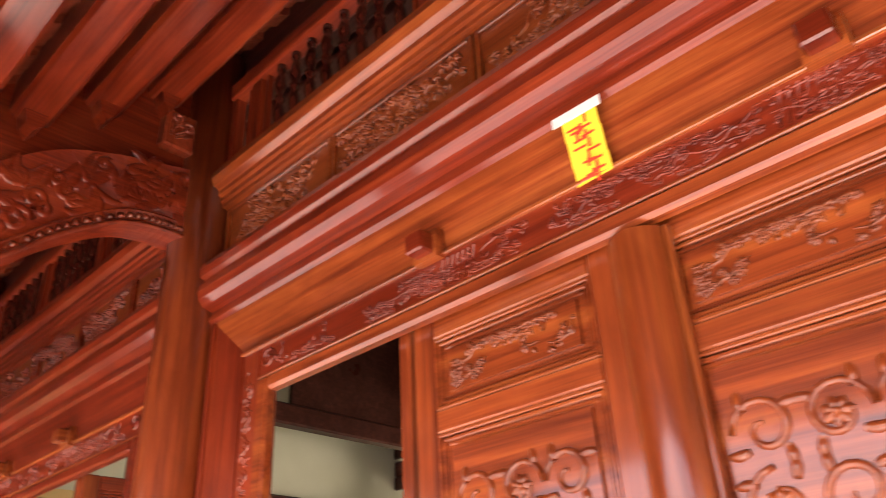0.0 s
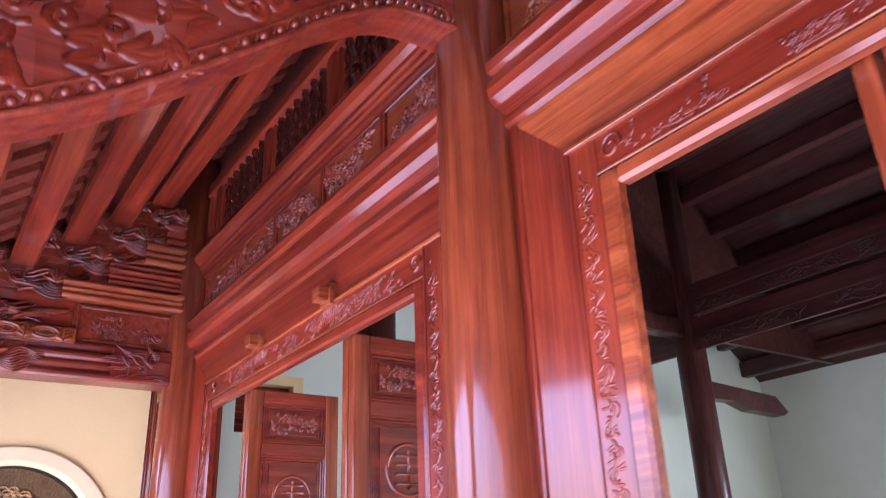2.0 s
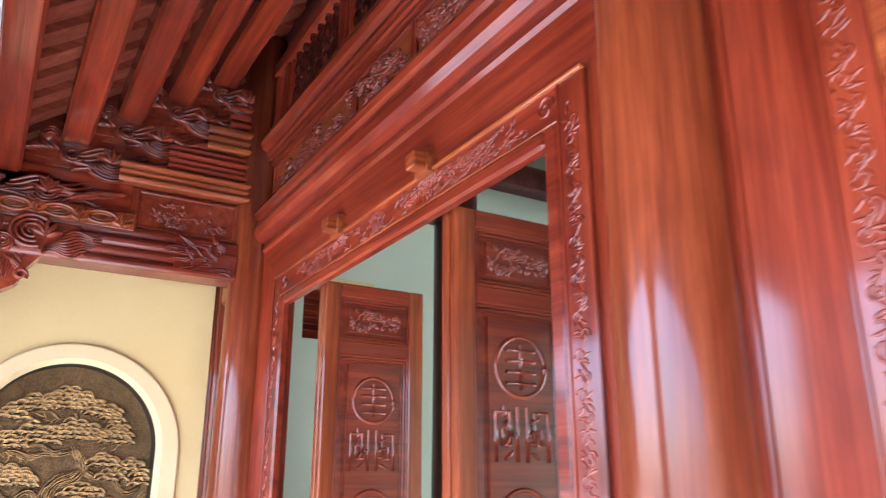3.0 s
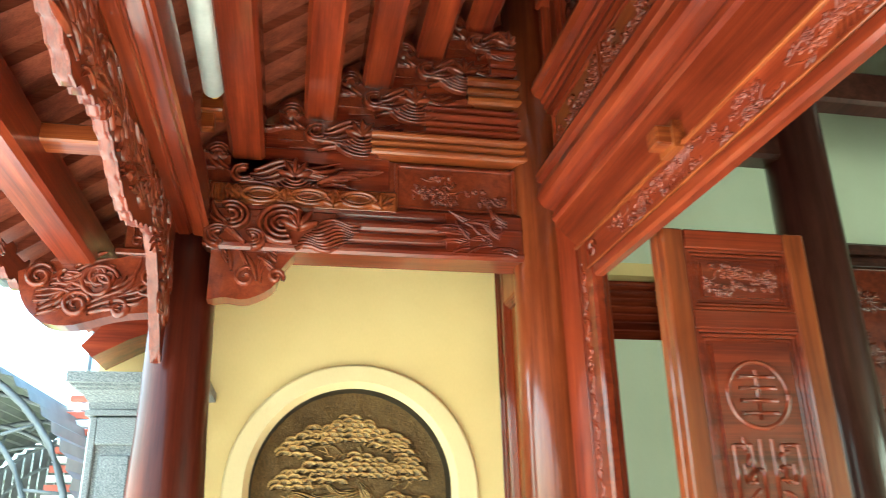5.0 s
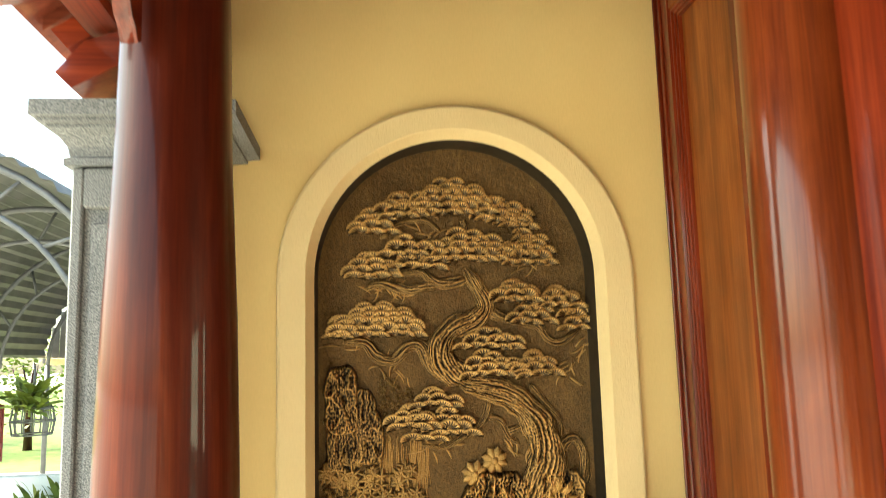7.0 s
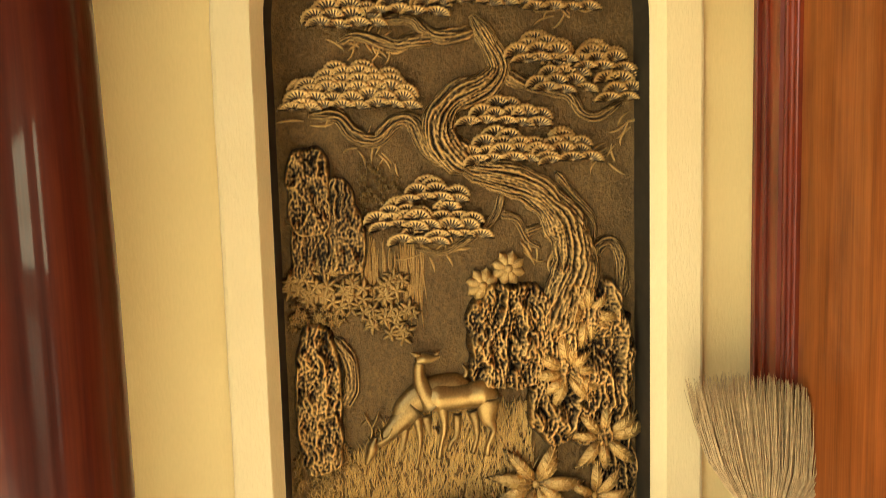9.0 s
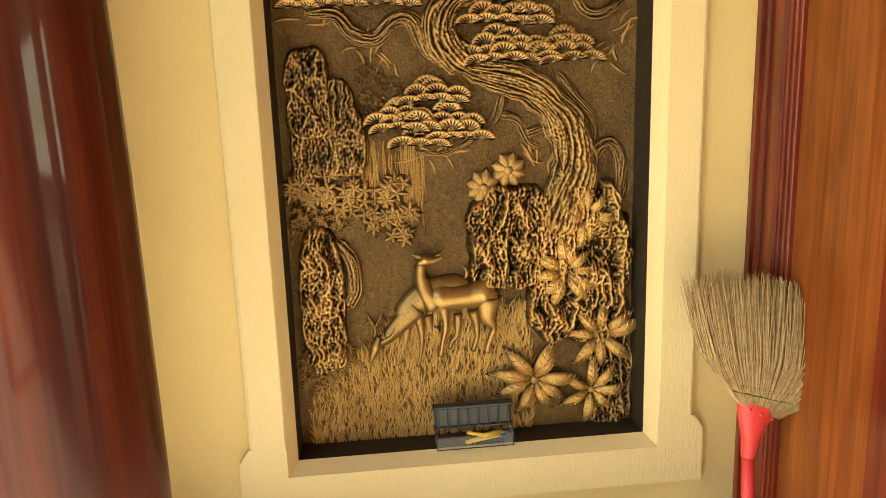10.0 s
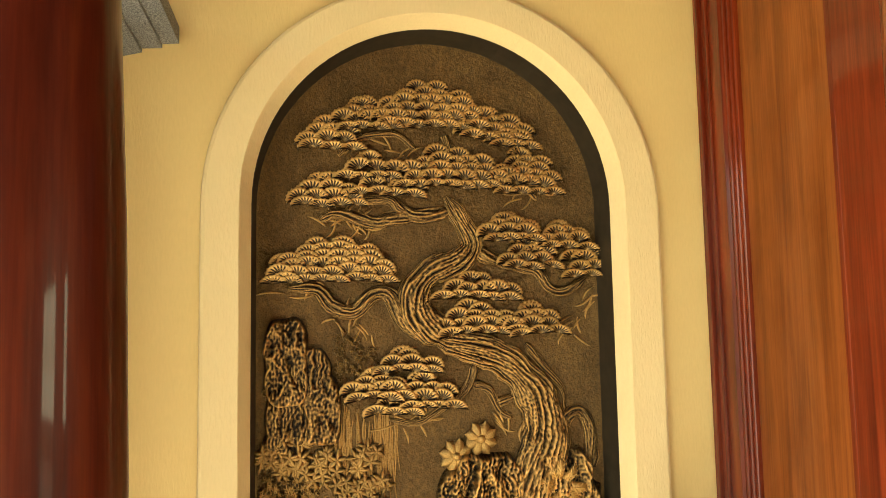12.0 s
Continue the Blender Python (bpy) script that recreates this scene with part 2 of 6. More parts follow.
# ---- geometry helpers ----
class Geo:
    """Gathers vertices and faces for one mesh."""

    def __init__(self):
        self.v, self.f, self.s = [], [], []

    def add(self, verts, faces, smooth=False):
        o = len(self.v)
        self.v.extend([tuple(p) for p in verts])
        self.f.extend([tuple(o + i for i in q) for q in faces])
        self.s.extend([smooth] * len(faces))
        return self

    def box(self, x0, x1, y0, y1, z0, z1, c=0.004):
        """A block with chamfered edges."""
        lo, hi = Vector((min(x0, x1), min(y0, y1), min(z0, z1))), Vector((max(x0, x1), max(y0, y1), max(z0, z1)))
        c = min(c, 0.3 * min(hi - lo))
        verts, index = [], {}
        for sx in (0, 1):
            for sy in (0, 1):
                for sz in (0, 1):
                    for k in range(3):
                        p = [(hi if s else lo)[i] for i, s in enumerate((sx, sy, sz))]
                        for i, s in enumerate((sx, sy, sz)):
                            if i != k:
                                p[i] += -c if s else c
                        index[sx, sy, sz, k] = len(verts)
                        verts.append(p)
        faces = []
        for k in range(3):
            a, b = [i for i in range(3) if i != k]
            for s in (0, 1):
                ring = []
                for p, q in ((0, 0), (1, 0), (1, 1), (0, 1)):
                    t = [0, 0, 0]
                    t[k], t[a], t[b] = s, p, q
                    ring.append(index[(*t, k)])
                if (s == 1) == (k == 1):
                    ring.reverse()
                faces.append(ring)
            for p in (0, 1):
                for q in (0, 1):
                    t0, t1 = [0, 0, 0], [0, 0, 0]
                    t0[a], t0[b], t1[a], t1[b] = p, q, p, q
                    t1[k] = 1
                    faces.append([index[(*t0, a)], index[(*t1, a)], index[(*t1, b)], index[(*t0, b)]])
        for sx in (0, 1):
            for sy in (0, 1):
                for sz in (0, 1):
                    faces.append([index[sx, sy, sz, k] for k in range(3)])
        return self.add(verts, faces)

    def prism(self, poly, a0, a1, axis=0):
        """A flat outline drawn out along one axis; the outline is in the two other axes."""
        def at(p, a):
            q = list(p)
            q.insert(axis, a)
            return q
        n = len(poly)
        verts = [at(p, a0) for p in poly] + [at(p, a1) for p in poly]
        faces = [(i, (i + 1) % n, n + (i + 1) % n, n + i) for i in range(n)]
        return self.add(verts, faces + [tuple(range(n))[::-1], tuple(range(n, 2 * n))])

    def lathe(self, profile, centre, n=20, axis=2):
        """A turned shape: profile of (radius, height)."""
        verts, faces = [], []
        for r, h in profile:
            for i in range(n):
                a = 2 * math.pi * i / n
                p = [r * math.cos(a), r * math.sin(a)]
                p.insert(axis, h)
                verts.append([c + q for c, q in zip(centre, p)])
        for j in range(len(profile) - 1):
            for i in range(n):
                faces.append((j * n + i, j * n + (i + 1) % n, (j + 1) * n + (i + 1) % n, (j + 1) * n + i))
        o = (len(profile) - 1) * n
        self.add(verts, faces, True)
        base = len(self.v) - len(verts)
        self.f += [tuple(base + i for i in range(n))[::-1], tuple(base + o + i for i in range(n))]
        self.s += [False, False]
        return self

    def tube(self, pts, radii, n=8):
        """A round tube along points."""
        pts = [Vector(p) for p in pts]
        if isinstance(radii, (int, float)):
            radii = [radii] * len(pts)
        verts, faces = [], []
        for i, p in enumerate(pts):
            t = (pts[min(i + 1, len(pts) - 1)] - pts[max(i - 1, 0)]).normalized()
            u = t.orthogonal() if abs(t.z) > 0.9 else t.cross(Vector((0, 0, 1)))
            u.normalize()
            w = t.cross(u)
            for k in range(n):
                a = 2 * math.pi * k / n
                verts.append(p + radii[i] * (math.cos(a) * u + math.sin(a) * w))
        for i in range(len(pts) - 1):
            for k in range(n):
                faces.append((i * n + k, i * n + (k + 1) % n, (i + 1) * n + (k + 1) % n, (i + 1) * n + k))
        faces += [tuple(range(n))[::-1], tuple(range((len(pts) - 1) * n, len(pts) * n))]
        return self.add(verts, faces, True)

    def ribbon(self, pts, normal, width, height, k=4):
        """A raised, rounded strand on a surface: half-round across, tapering as width and height say."""
        pts, n = [Vector(p) for p in pts], Vector(normal)
        m = len(pts)
        if isinstance(width, (int, float)):
            width = [width * math.sin(math.pi * (0.12 + 0.76 * i / (m - 1))) for i in range(m)]
        if isinstance(height, (int, float)):
            top = max(width) or 1
            height = [height * (0.35 + 0.65 * w / top) for w in width]
        verts, faces = [], []
        for i, p in enumerate(pts):
            t = (pts[min(i + 1, m - 1)] - pts[max(i - 1, 0)])
            side = t.cross(n)
            side = side.normalized() if side.length > 1e-9 else Vector((0, 0, 1))
            for j in range(k + 1):
                a = math.pi * j / k
                verts.append(p + side * (0.5 * width[i] * math.cos(a)) + n * (height[i] * math.sin(a) - 0.001))
        for i in range(m - 1):
            for j in range(k):
                faces.append((i * (k + 1) + j, (i + 1) * (k + 1) + j, (i + 1) * (k + 1) + j + 1, i * (k + 1) + j + 1))
        faces += [tuple(range(k + 1))[::-1], tuple(range((m - 1) * (k + 1), m * (k + 1)))]
        return self.add(verts, faces, True)

    def knob(self, p, normal, radius, height, n=8):
        """A small dome."""
        p, nrm = Vector(p), Vector(normal).normalized()
        u = nrm.orthogonal().normalized()
        w = nrm.cross(u)
        verts, faces = [], []
        for a, h in ((1.0, -0.001), (0.8, 0.6), (0.4, 0.93)):
            for i in range(n):
                b = 2 * math.pi * i / n
                verts.append(p + radius * a * (math.cos(b) * u + math.sin(b) * w) + nrm * height * h)
        verts.append(p + nrm * height)
        for j in range(2):
            for i in range(n):
                faces.append((j * n + i, j * n + (i + 1) % n, (j + 1) * n + (i + 1) % n, (j + 1) * n + i))
        faces += [(2 * n + i, 2 * n + (i + 1) % n, 3 * n) for i in range(n)]
        return self.add(verts, faces, True)


def mesh_of(name, g, mat, mend=True):
    me = bpy.data.meshes.new(name)
    me.from_pydata(g.v, [], g.f)
    me.polygons.foreach_set("use_smooth", g.s)
    me.materials.append(mat)
    bm = bmesh.new()
    bm.from_mesh(me)
    if mend:
        bmesh.ops.recalc_face_normals(bm, faces=[f for f in bm.faces if not f.smooth])
    bm.to_mesh(me)
    bm.free()
    return me


def part(name, g, mat, parent, label="", mend=True):
    ob = new(name, mesh_of(name, g, mat, mend))
    ob.parent = parent
    return tagged(ob, label)


def thing(name, label, category, group="", kind="", at=(0, 0, 0)):
    ob = new(name)
    ob.empty_display_size = 0.1
    ob.location = at
    return tagged(ob, label, category, group, kind)


def single(name, g, mat, label, category, group="", kind=""):
    return tagged(new(name, mesh_of(name, g, mat)), label, category, group, kind)


def smooth_curve(pts, n):
    """Points on a Catmull-Rom curve through pts."""
    p = [Vector(q) for q in pts]
    p = [2 * p[0] - p[1]] + p + [2 * p[-1] - p[-2]]
    out = []
    m = len(p) - 3
    for i in range(n):
        s = i / (n - 1) * m
        k = min(int(s), m - 1)
        t = s - k
        a, b, c, d = p[k:k + 4]
        out.append(0.5 * ((2 * b) + (c - a) * t + (2 * a - 5 * b + 4 * c - d) * t * t + (3 * b - a - 3 * c + d) * t ** 3))
    return out


# ---- plan ----
FACE = 1.56           # face of the door frames
COL_A, COL_B, COL_Z = -2.985, -6.45, 1.24   # columns of the front row
COL_Y, OUT_Y = 1.52, -0.15
END_X, EAST_X = -7.6, 3.2
SLOPE = 0.74
HEAD = 2.66           # top of the door openings
PURLINS = [(-0.60, 2.78), (0.08, 3.34), (0.41, 3.58), (0.69, 3.79), (0.965, 3.99), (1.235, 4.19)]
NICHE = (0.125, 1.275, 0.262, 2.480)   # clear opening of the niche in y and z


def roof_z(y):
    """Underside of the roof boards."""
    return 3.56 + SLOPE * (y - 0.08)


# ---- ground, floor ----
# yard taken as pale concrete, kept bright to bounce sunlight under the roof
g = Geo()
g.add([(-400, -400, -0.5), (400, -400, -0.5), (400, 400, -0.5), (-400, 400, -0.5)], [(0, 1, 2, 3)])
single("ground", g, concrete_ground, "pale concrete yard", "ground", kind="structure")
g = Geo().box(END_X - 0.2, EAST_X, -0.75, 10.2, -0.5, 0.0, 0.01)
single("floor", g, tile_floor, "raised house floor of pale tiles", "floor", kind="structure")

# ---- end wall with the arched niche ----
Y0, Y1, Z0, Z1 = NICHE
YC, RAD = (Y0 + Y1) / 2, (Y1 - Y0) / 2
SPRING = Z1 - RAD


def arch(y0, y1, z0, z1, n=40):
    """Outline of an arched opening, from the lower left corner over the top to the lower right."""
    c, r = (y0 + y1) / 2, (y1 - y0) / 2
    pts = [(y0, z0)] + [(c - r * math.cos(math.pi * i / n), z1 - r + r * math.sin(math.pi * i / n)) for i in range(n + 1)]
    return pts + [(y1, z0)]


g = Geo()
outline = arch(Y0 - 0.018, Y1 + 0.018, Z0 - 0.018, Z1 + 0.018)
x_back = END_X - 0.22


def wall_strip(y0, y1, za, zb, zc=None, zd=None):
    zc, zd = zb if zc is None else zc, za if zd is None else zd
    v = [(END_X, y0, za), (END_X, y1, zd), (END_X, y1, zc), (END_X, y0, zb)]
    g.add(v, [(0, 1, 2, 3)])


def top_at(y):
    return roof_z(y) + 0.06


top = outline[1:-1]
wall_strip(Y0 - 0.018, Y1 + 0.018, 0.0, Z0 - 0.018)
for (ya, za), (yb, zb) in zip(top, top[1:]):
    wall_strip(ya, yb, za, top_at(ya), top_at(yb), zb)
wall_strip(-0.74, Y0 - 0.018, 2.46, top_at(-0.74), top_at(Y0 - 0.018))
wall_strip(-0.45, Y0 - 0.018, 0.0, 2.46)
wall_strip(Y1 + 0.018, 1.72, 0.0, top_at(Y1 + 0.018), top_at(1.72))
loop = outline
for (ya, za), (yb, zb) in zip(loop, loop[1:] + loop[:1]):
    g.add([(END_X, ya, za), (END_X, yb, zb), (x_back, yb, zb), (x_back, ya, za)], [(0, 1, 2, 3)])
g.add([(x_back, -0.74, 2.46), (x_back, 1.72, 2.46), (x_back, 1.72, top_at(1.72)), (x_back, -0.74, top_at(-0.74))], [(0, 1, 2, 3)])
g.add([(x_back, -0.45, 0), (x_back, 1.72, 0), (x_back, 1.72, 2.46), (x_back, -0.45, 2.46)], [(0, 1, 2, 3)])
g.add([(END_X, -0.74, 2.46), (x_back, -0.74, 2.46), (x_back, -0.74, top_at(-0.74)), (END_X, -0.74, top_at(-0.74))], [(0, 1, 2, 3)])
single("wall_west", g, yellow, "yellow painted end wall with an arched niche", "wall", kind="structure")

# raised frame round the niche: flat band with a rounded outer edge, a splay down to the relief, wider foot with clipped shoulders
F, SPLAY, LIP = 0.036, 0.030, END_X - 0.020
g = Geo()
rings = [(arch(Y0 - 0.145, Y1 + 0.153, 0.33, Z1 + 0.135), END_X - 0.002), (arch(Y0 - 0.145, Y1 + 0.153, 0.33, Z1 + 0.135), END_X + F - 0.014),
         (arch(Y0 - 0.140, Y1 + 0.148, 0.33, Z1 + 0.130), END_X + F - 0.004), (arch(Y0 - 0.131, Y1 + 0.139, 0.33, Z1 + 0.121), END_X + F),
         (arch(Y0 - SPLAY - 0.003, Y1 + SPLAY + 0.003, 0.33, Z1 + SPLAY + 0.003), END_X + F), (arch(Y0 - SPLAY, Y1 + SPLAY, 0.33, Z1 + SPLAY), END_X + F - 0.003),
         (arch(*NICHE), LIP)]
rings[-1][0][0], rings[-1][0][-1] = (Y0, 0.33), (Y1, 0.33)
for (ra, xa), (rb, xb) in zip(rings, rings[1:]):
    for i in range(len(ra) - 1):
        g.add([(xa, *ra[i]), (xa, *ra[i + 1]), (xb, *rb[i + 1]), (xb, *rb[i])], [(0, 1, 2, 3)])
ZB = Z0 - SPLAY
g.prism([(Y0 - 0.145, 0.335), (Y0 - 0.178, 0.29), (Y0 - 0.178, 0.10), (Y1 + 0.186, 0.10), (Y1 + 0.186, 0.29), (Y1 + 0.153, 0.335), (Y1 + SPLAY, 0.335), (Y1 + SPLAY, ZB), (Y0 - SPLAY, ZB), (Y0 - SPLAY, 0.335)], END_X, END_X + F - 0.0015)
for p, q in (((Y0 - SPLAY, 0.335), (Y0, 0.335)), ((Y0 - SPLAY, ZB), (Y0, Z0)), ((Y1 + SPLAY, ZB), (Y1, Z0)), ((Y1 + SPLAY, 0.335), (Y1, 0.335))):
    g.v.extend([(END_X + F - 0.004, *p), (LIP, *q)])
o = len(g.v) - 8
g.f.extend([(o + 2 * k, o + 2 * k + 2, o + 2 * k + 3, o + 2 * k + 1) for k in range(3)])
g.s.extend([False] * 3)
single("niche_frame", g, cream, "cream painted raised moulding framing the arched niche", "moulding", kind="structure")

# ---- inner west wall of the house, with its louvred vent ----
g = Geo()
VY0, VY1, VZ0, VZ1 = 2.3, 2.93, 2.82, 3.35
for y0, y1, z0, z1 in ((1.72, VY0, 0, 7.6), (VY1, 10.2, 0, 7.6), (VY0, VY1, 0, VZ0), (VY0, VY1, VZ1, 7.6)):
    g.box(END_X - 0.22, END_X, y0, y1, z0, z1, 0)
single("wall_west_inner", g, pale, "pale green-white inner wall with a vent opening", "wall", kind="structure")
# opening added out of view, where the room's fill light stands
WX0, WX1, WZ0, WZ1 = -3.2, 2.6, 0.6, 2.9
g = Geo()
for x0, x1, z0, z1 in ((END_X - 0.22, WX0, 0, 4.2), (WX1, EAST_X, 0, 4.2), (WX0, WX1, 0, WZ0), (WX0, WX1, WZ1, 4.2)):
    g.box(x0, x1, 10.0, 10.2, z0, z1, 0)
single("wall_north", g, pale, "pale green-white back wall with an unseen, added window opening", "wall", kind="structure")
g = Geo().box(EAST_X, EAST_X + 0.2, -0.45, 10.2, 0, 7.6, 0)
single("wall_east", g, pale, "plain pale wall closing the house", "wall", kind="structure")

# ---- roof ----
g = Geo()
RIDGE = 5.3
for y0, y1 in ((-0.92, 1.64),):
    za, zb = roof_z(y0), roof_z(y1)
    g.add([(END_X - 0.4, y0, za + 0.05), (EAST_X + 0.3, y0, za + 0.05), (EAST_X + 0.3, y1, zb + 0.05), (END_X - 0.4, y1, zb + 0.05),
           (END_X - 0.4, y0, za + 0.13), (EAST_X + 0.3, y0, za + 0.13), (EAST_X + 0.3, y1, zb + 0.13), (END_X - 0.4, y1, zb + 0.13)],
          [(0, 1, 2, 3), (4, 5, 6, 7), (0, 1, 5, 4), (0, 3, 7, 4), (1, 2, 6, 5)])
for i in range(int((EAST_X - END_X) / 0.235)):
    x = END_X + 0.06 + 0.235 * i
    w = 0.115
    v = [(x, -0.88, roof_z(-0.88)), (x + w, -0.88, roof_z(-0.88)), (x + w, 1.62, roof_z(1.62)), (x, 1.62, roof_z(1.62))]
    g.add(v + [(p[0], p[1], p[2] + 0.06) for p in v], [(0, 1, 2, 3), (0, 3, 7, 4), (1, 2, 6, 5), (0, 1, 5, 4)])
single("ceiling", g, roof_board, "red-brown boarded underside of the tiled roof", "ceiling", kind="structure")

# same roof as the veranda's; the room's shade is put into darker wood
g = Geo()
for y0, y1, za in ((1.64, RIDGE, roof_z(1.64)), (11.52, RIDGE, roof_z(-0.92))):
    zb = roof_z(RIDGE)
    g.add([(END_X - 0.4, y0, za + 0.05), (EAST_X + 0.3, y0, za + 0.05), (EAST_X + 0.3, y1, zb + 0.05), (END_X - 0.4, y1, zb + 0.05),
           (END_X - 0.4, y0, za + 0.13), (EAST_X + 0.3, y0, za + 0.13), (EAST_X + 0.3, y1, zb + 0.13), (END_X - 0.4, y1, zb + 0.13)],
          [(0, 1, 2, 3), (4, 5, 6, 7), (0, 1, 5, 4), (0, 3, 7, 4), (1, 2, 6, 5)])
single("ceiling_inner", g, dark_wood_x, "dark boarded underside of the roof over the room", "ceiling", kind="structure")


def column(name, x, y, r, top, mat, label, group, bulge=(1.0, 1.02, 1.03, 1.03, 1.01)):
    t = thing(name, label, "column", group, at=(x, y, 0))
    part("shaft", Geo().lathe([(r * k, z) for z, k in zip((0.16, 0.7, 1.3, 1.7, 2.1), bulge)] + [(r * 0.98, 2.6), (r * 0.93, top)], (0, 0, 0), 36), mat, t)
    part("base", Geo().lathe([(r * 1.35, 0.0), (r * 1.45, 0.05), (r * 1.4, 0.11), (r * 1.1, 0.16)], (0, 0, 0), 28), stone, t, "grey stone column base")
    return t


for x in (COL_A, COL_B, COL_Z):
    column("wooden_column", x + 0.008, COL_Y, 0.148, roof_z(COL_Y), facade_wood, "round lacquered red-brown wooden column between the door bays", "front columns")
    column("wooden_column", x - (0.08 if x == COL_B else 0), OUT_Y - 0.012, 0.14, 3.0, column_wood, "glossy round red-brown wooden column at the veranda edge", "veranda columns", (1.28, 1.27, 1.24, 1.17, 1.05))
for x in (COL_A, COL_B, COL_Z):
    for y in (3.05, 7.07) if x == COL_B else (7.07,):
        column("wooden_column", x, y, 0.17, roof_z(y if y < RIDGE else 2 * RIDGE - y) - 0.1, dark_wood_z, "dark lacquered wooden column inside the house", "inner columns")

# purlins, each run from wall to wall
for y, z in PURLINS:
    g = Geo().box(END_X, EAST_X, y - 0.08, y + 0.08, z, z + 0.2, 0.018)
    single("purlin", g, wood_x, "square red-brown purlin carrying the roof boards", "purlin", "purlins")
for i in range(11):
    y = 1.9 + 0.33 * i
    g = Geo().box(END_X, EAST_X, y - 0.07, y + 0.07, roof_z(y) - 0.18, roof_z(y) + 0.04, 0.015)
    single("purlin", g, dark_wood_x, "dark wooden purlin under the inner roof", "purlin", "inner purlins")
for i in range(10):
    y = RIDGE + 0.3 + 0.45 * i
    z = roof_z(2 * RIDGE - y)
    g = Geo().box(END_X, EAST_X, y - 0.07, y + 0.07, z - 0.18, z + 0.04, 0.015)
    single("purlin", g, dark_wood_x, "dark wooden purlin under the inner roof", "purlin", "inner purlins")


# ---- door bays ----
def bay(x0, x1, tag):
    """The joinery between two columns: x0 < x1 are the clear ends of the door opening."""
    t = thing("door_frame", "carved red-brown wooden door frame spanning the bay", "door frame", "door bays", kind="structure")
    # plain lip
    g = Geo()
    for a, b, c, d in ((x0 - 0.07, x0, 0, HEAD + 0.06), (x1, x1 + 0.07, 0, HEAD + 0.06), (x0, x1, HEAD, HEAD + 0.06)):
        g.box(a, b, FACE + 0.0, FACE + 0.055, c, d, 0.012)
    part("lip", g, gold_x if tag == 1 else wood_x, t, "plain inner lip of the frame")
    ins = 0.07
    bx0, bx1, bz = x0 - ins, x1 + ins, HEAD + 0.06
    g = Geo()
    g.box(bx0 - 0.12, bx0, FACE + 0.012, FACE + 0.1, 0, bz + 0.135, 0.004)
    g.box(bx1, bx1 + 0.12, FACE + 0.012, FACE + 0.1, 0, bz + 0.135, 0.004)
    part("jamb", g, wood_z, t)
    g = Geo().box(bx0, bx1, FACE + 0.012, FACE + 0.1, bz, bz + 0.135, 0.004)
    part("head", g, wood_x, t)
    # boards between the band and the columns, and the wide board above, mitred
    zi, zo = bz + 0.135, 3.06
    for s, xa, xb in ((1, bx0 - 0.12, bx0 - 0.33), (-1, bx1 + 0.12, bx1 + 0.33)):
        g = Geo()
        v = [(xa, FACE + 0.03, 0), (xb, FACE - 0.01, 0), (xb, FACE - 0.01, zo), (xa, FACE + 0.03, zi)]
        g.add(v + [(p[0], p[1] + 0.05, p[2]) for p in v], [(0, 1, 2, 3), (4, 5, 6, 7), (0, 1, 5, 4), (1, 2, 6, 5), (2, 3, 7, 6), (3, 0, 4, 7)])
        g.box(xb, xb - s * 0.17, FACE - 0.012, FACE + 0.04, 0, zo, 0.003)
        g.box(xb - s * 0.012, xb + s * 0.012, FACE - 0.022, FACE, 0, zo, 0.006)
        part("side_board", g, wood_z, t)
    v = [(bx0 - 0.12, FACE + 0.03, zi), (bx1 + 0.12, FACE + 0.03, zi), (bx1 + 0.33, FACE - 0.01, zo), (bx0 - 0.33, FACE - 0.01, zo)]
    g = Geo().add(v + [(p[0], p[1] + 0.05, p[2]) for p in v], [(0, 1, 2, 3), (4, 5, 6, 7), (0, 1, 5, 4), (1, 2, 6, 5), (2, 3, 7, 6), (3, 0, 4, 7)])
    # bay 2's head board takes the redder wood: its shade is put into colour
    part("head_board", g, gold_x if tag == 1 else wood_x, t, "wide smooth board above the doors")
    return t


BAY1, BAY2 = (-2.40, 0.66), (-5.92, -3.50)
for i, (x0, x1) in enumerate((BAY1, BAY2)):
    bay(x0, x1, i + 1)

# mouldings that run along both bays
CORNICE = [(1.60, 3.06), (1.55, 3.06), (1.535, 3.075), (1.535, 3.095), (1.545, 3.10), (1.545, 3.12), (1.50, 3.135), (1.478, 3.165), (1.47, 3.20), (1.478, 3.235),
           (1.495, 3.25), (1.495, 3.262), (1.475, 3.275), (1.47, 3.31), (1.485, 3.345), (1.52, 3.37), (1.545, 3.38), (1.545, 3.396), (1.62, 3.396)]
RAIL = [(1.62, 3.665), (1.55, 3.665), (1.55, 3.685), (1.535, 3.69), (1.535, 3.715), (1.52, 3.72), (1.52, 3.745), (1.49, 3.76), (1.475, 3.80), (1.485, 3.84), (1.51, 3.865), (1.51, 3.885), (1.62, 3.885)]
for x0, x1 in ((COL_B, COL_A), (COL_A, COL_Z)):
    single("cornice", Geo().prism(CORNICE, x0, x1), wood_x, "heavy rounded red-brown cornice moulding over the doors", "cornice", "cornices", "structure")
    single("frieze_rail", Geo().prism(RAIL, x0, x1), gold_x if x1 > 0 else wood_x, "stepped orange-brown moulding above the carved frieze", "moulding", "frieze rails", "structure")
    single("frieze", Geo().box(x0, x1, 1.59, 1.64, 3.396, 3.665, 0), carved_orange, "frieze board with carved foliage", "frieze", "friezes", "structure")


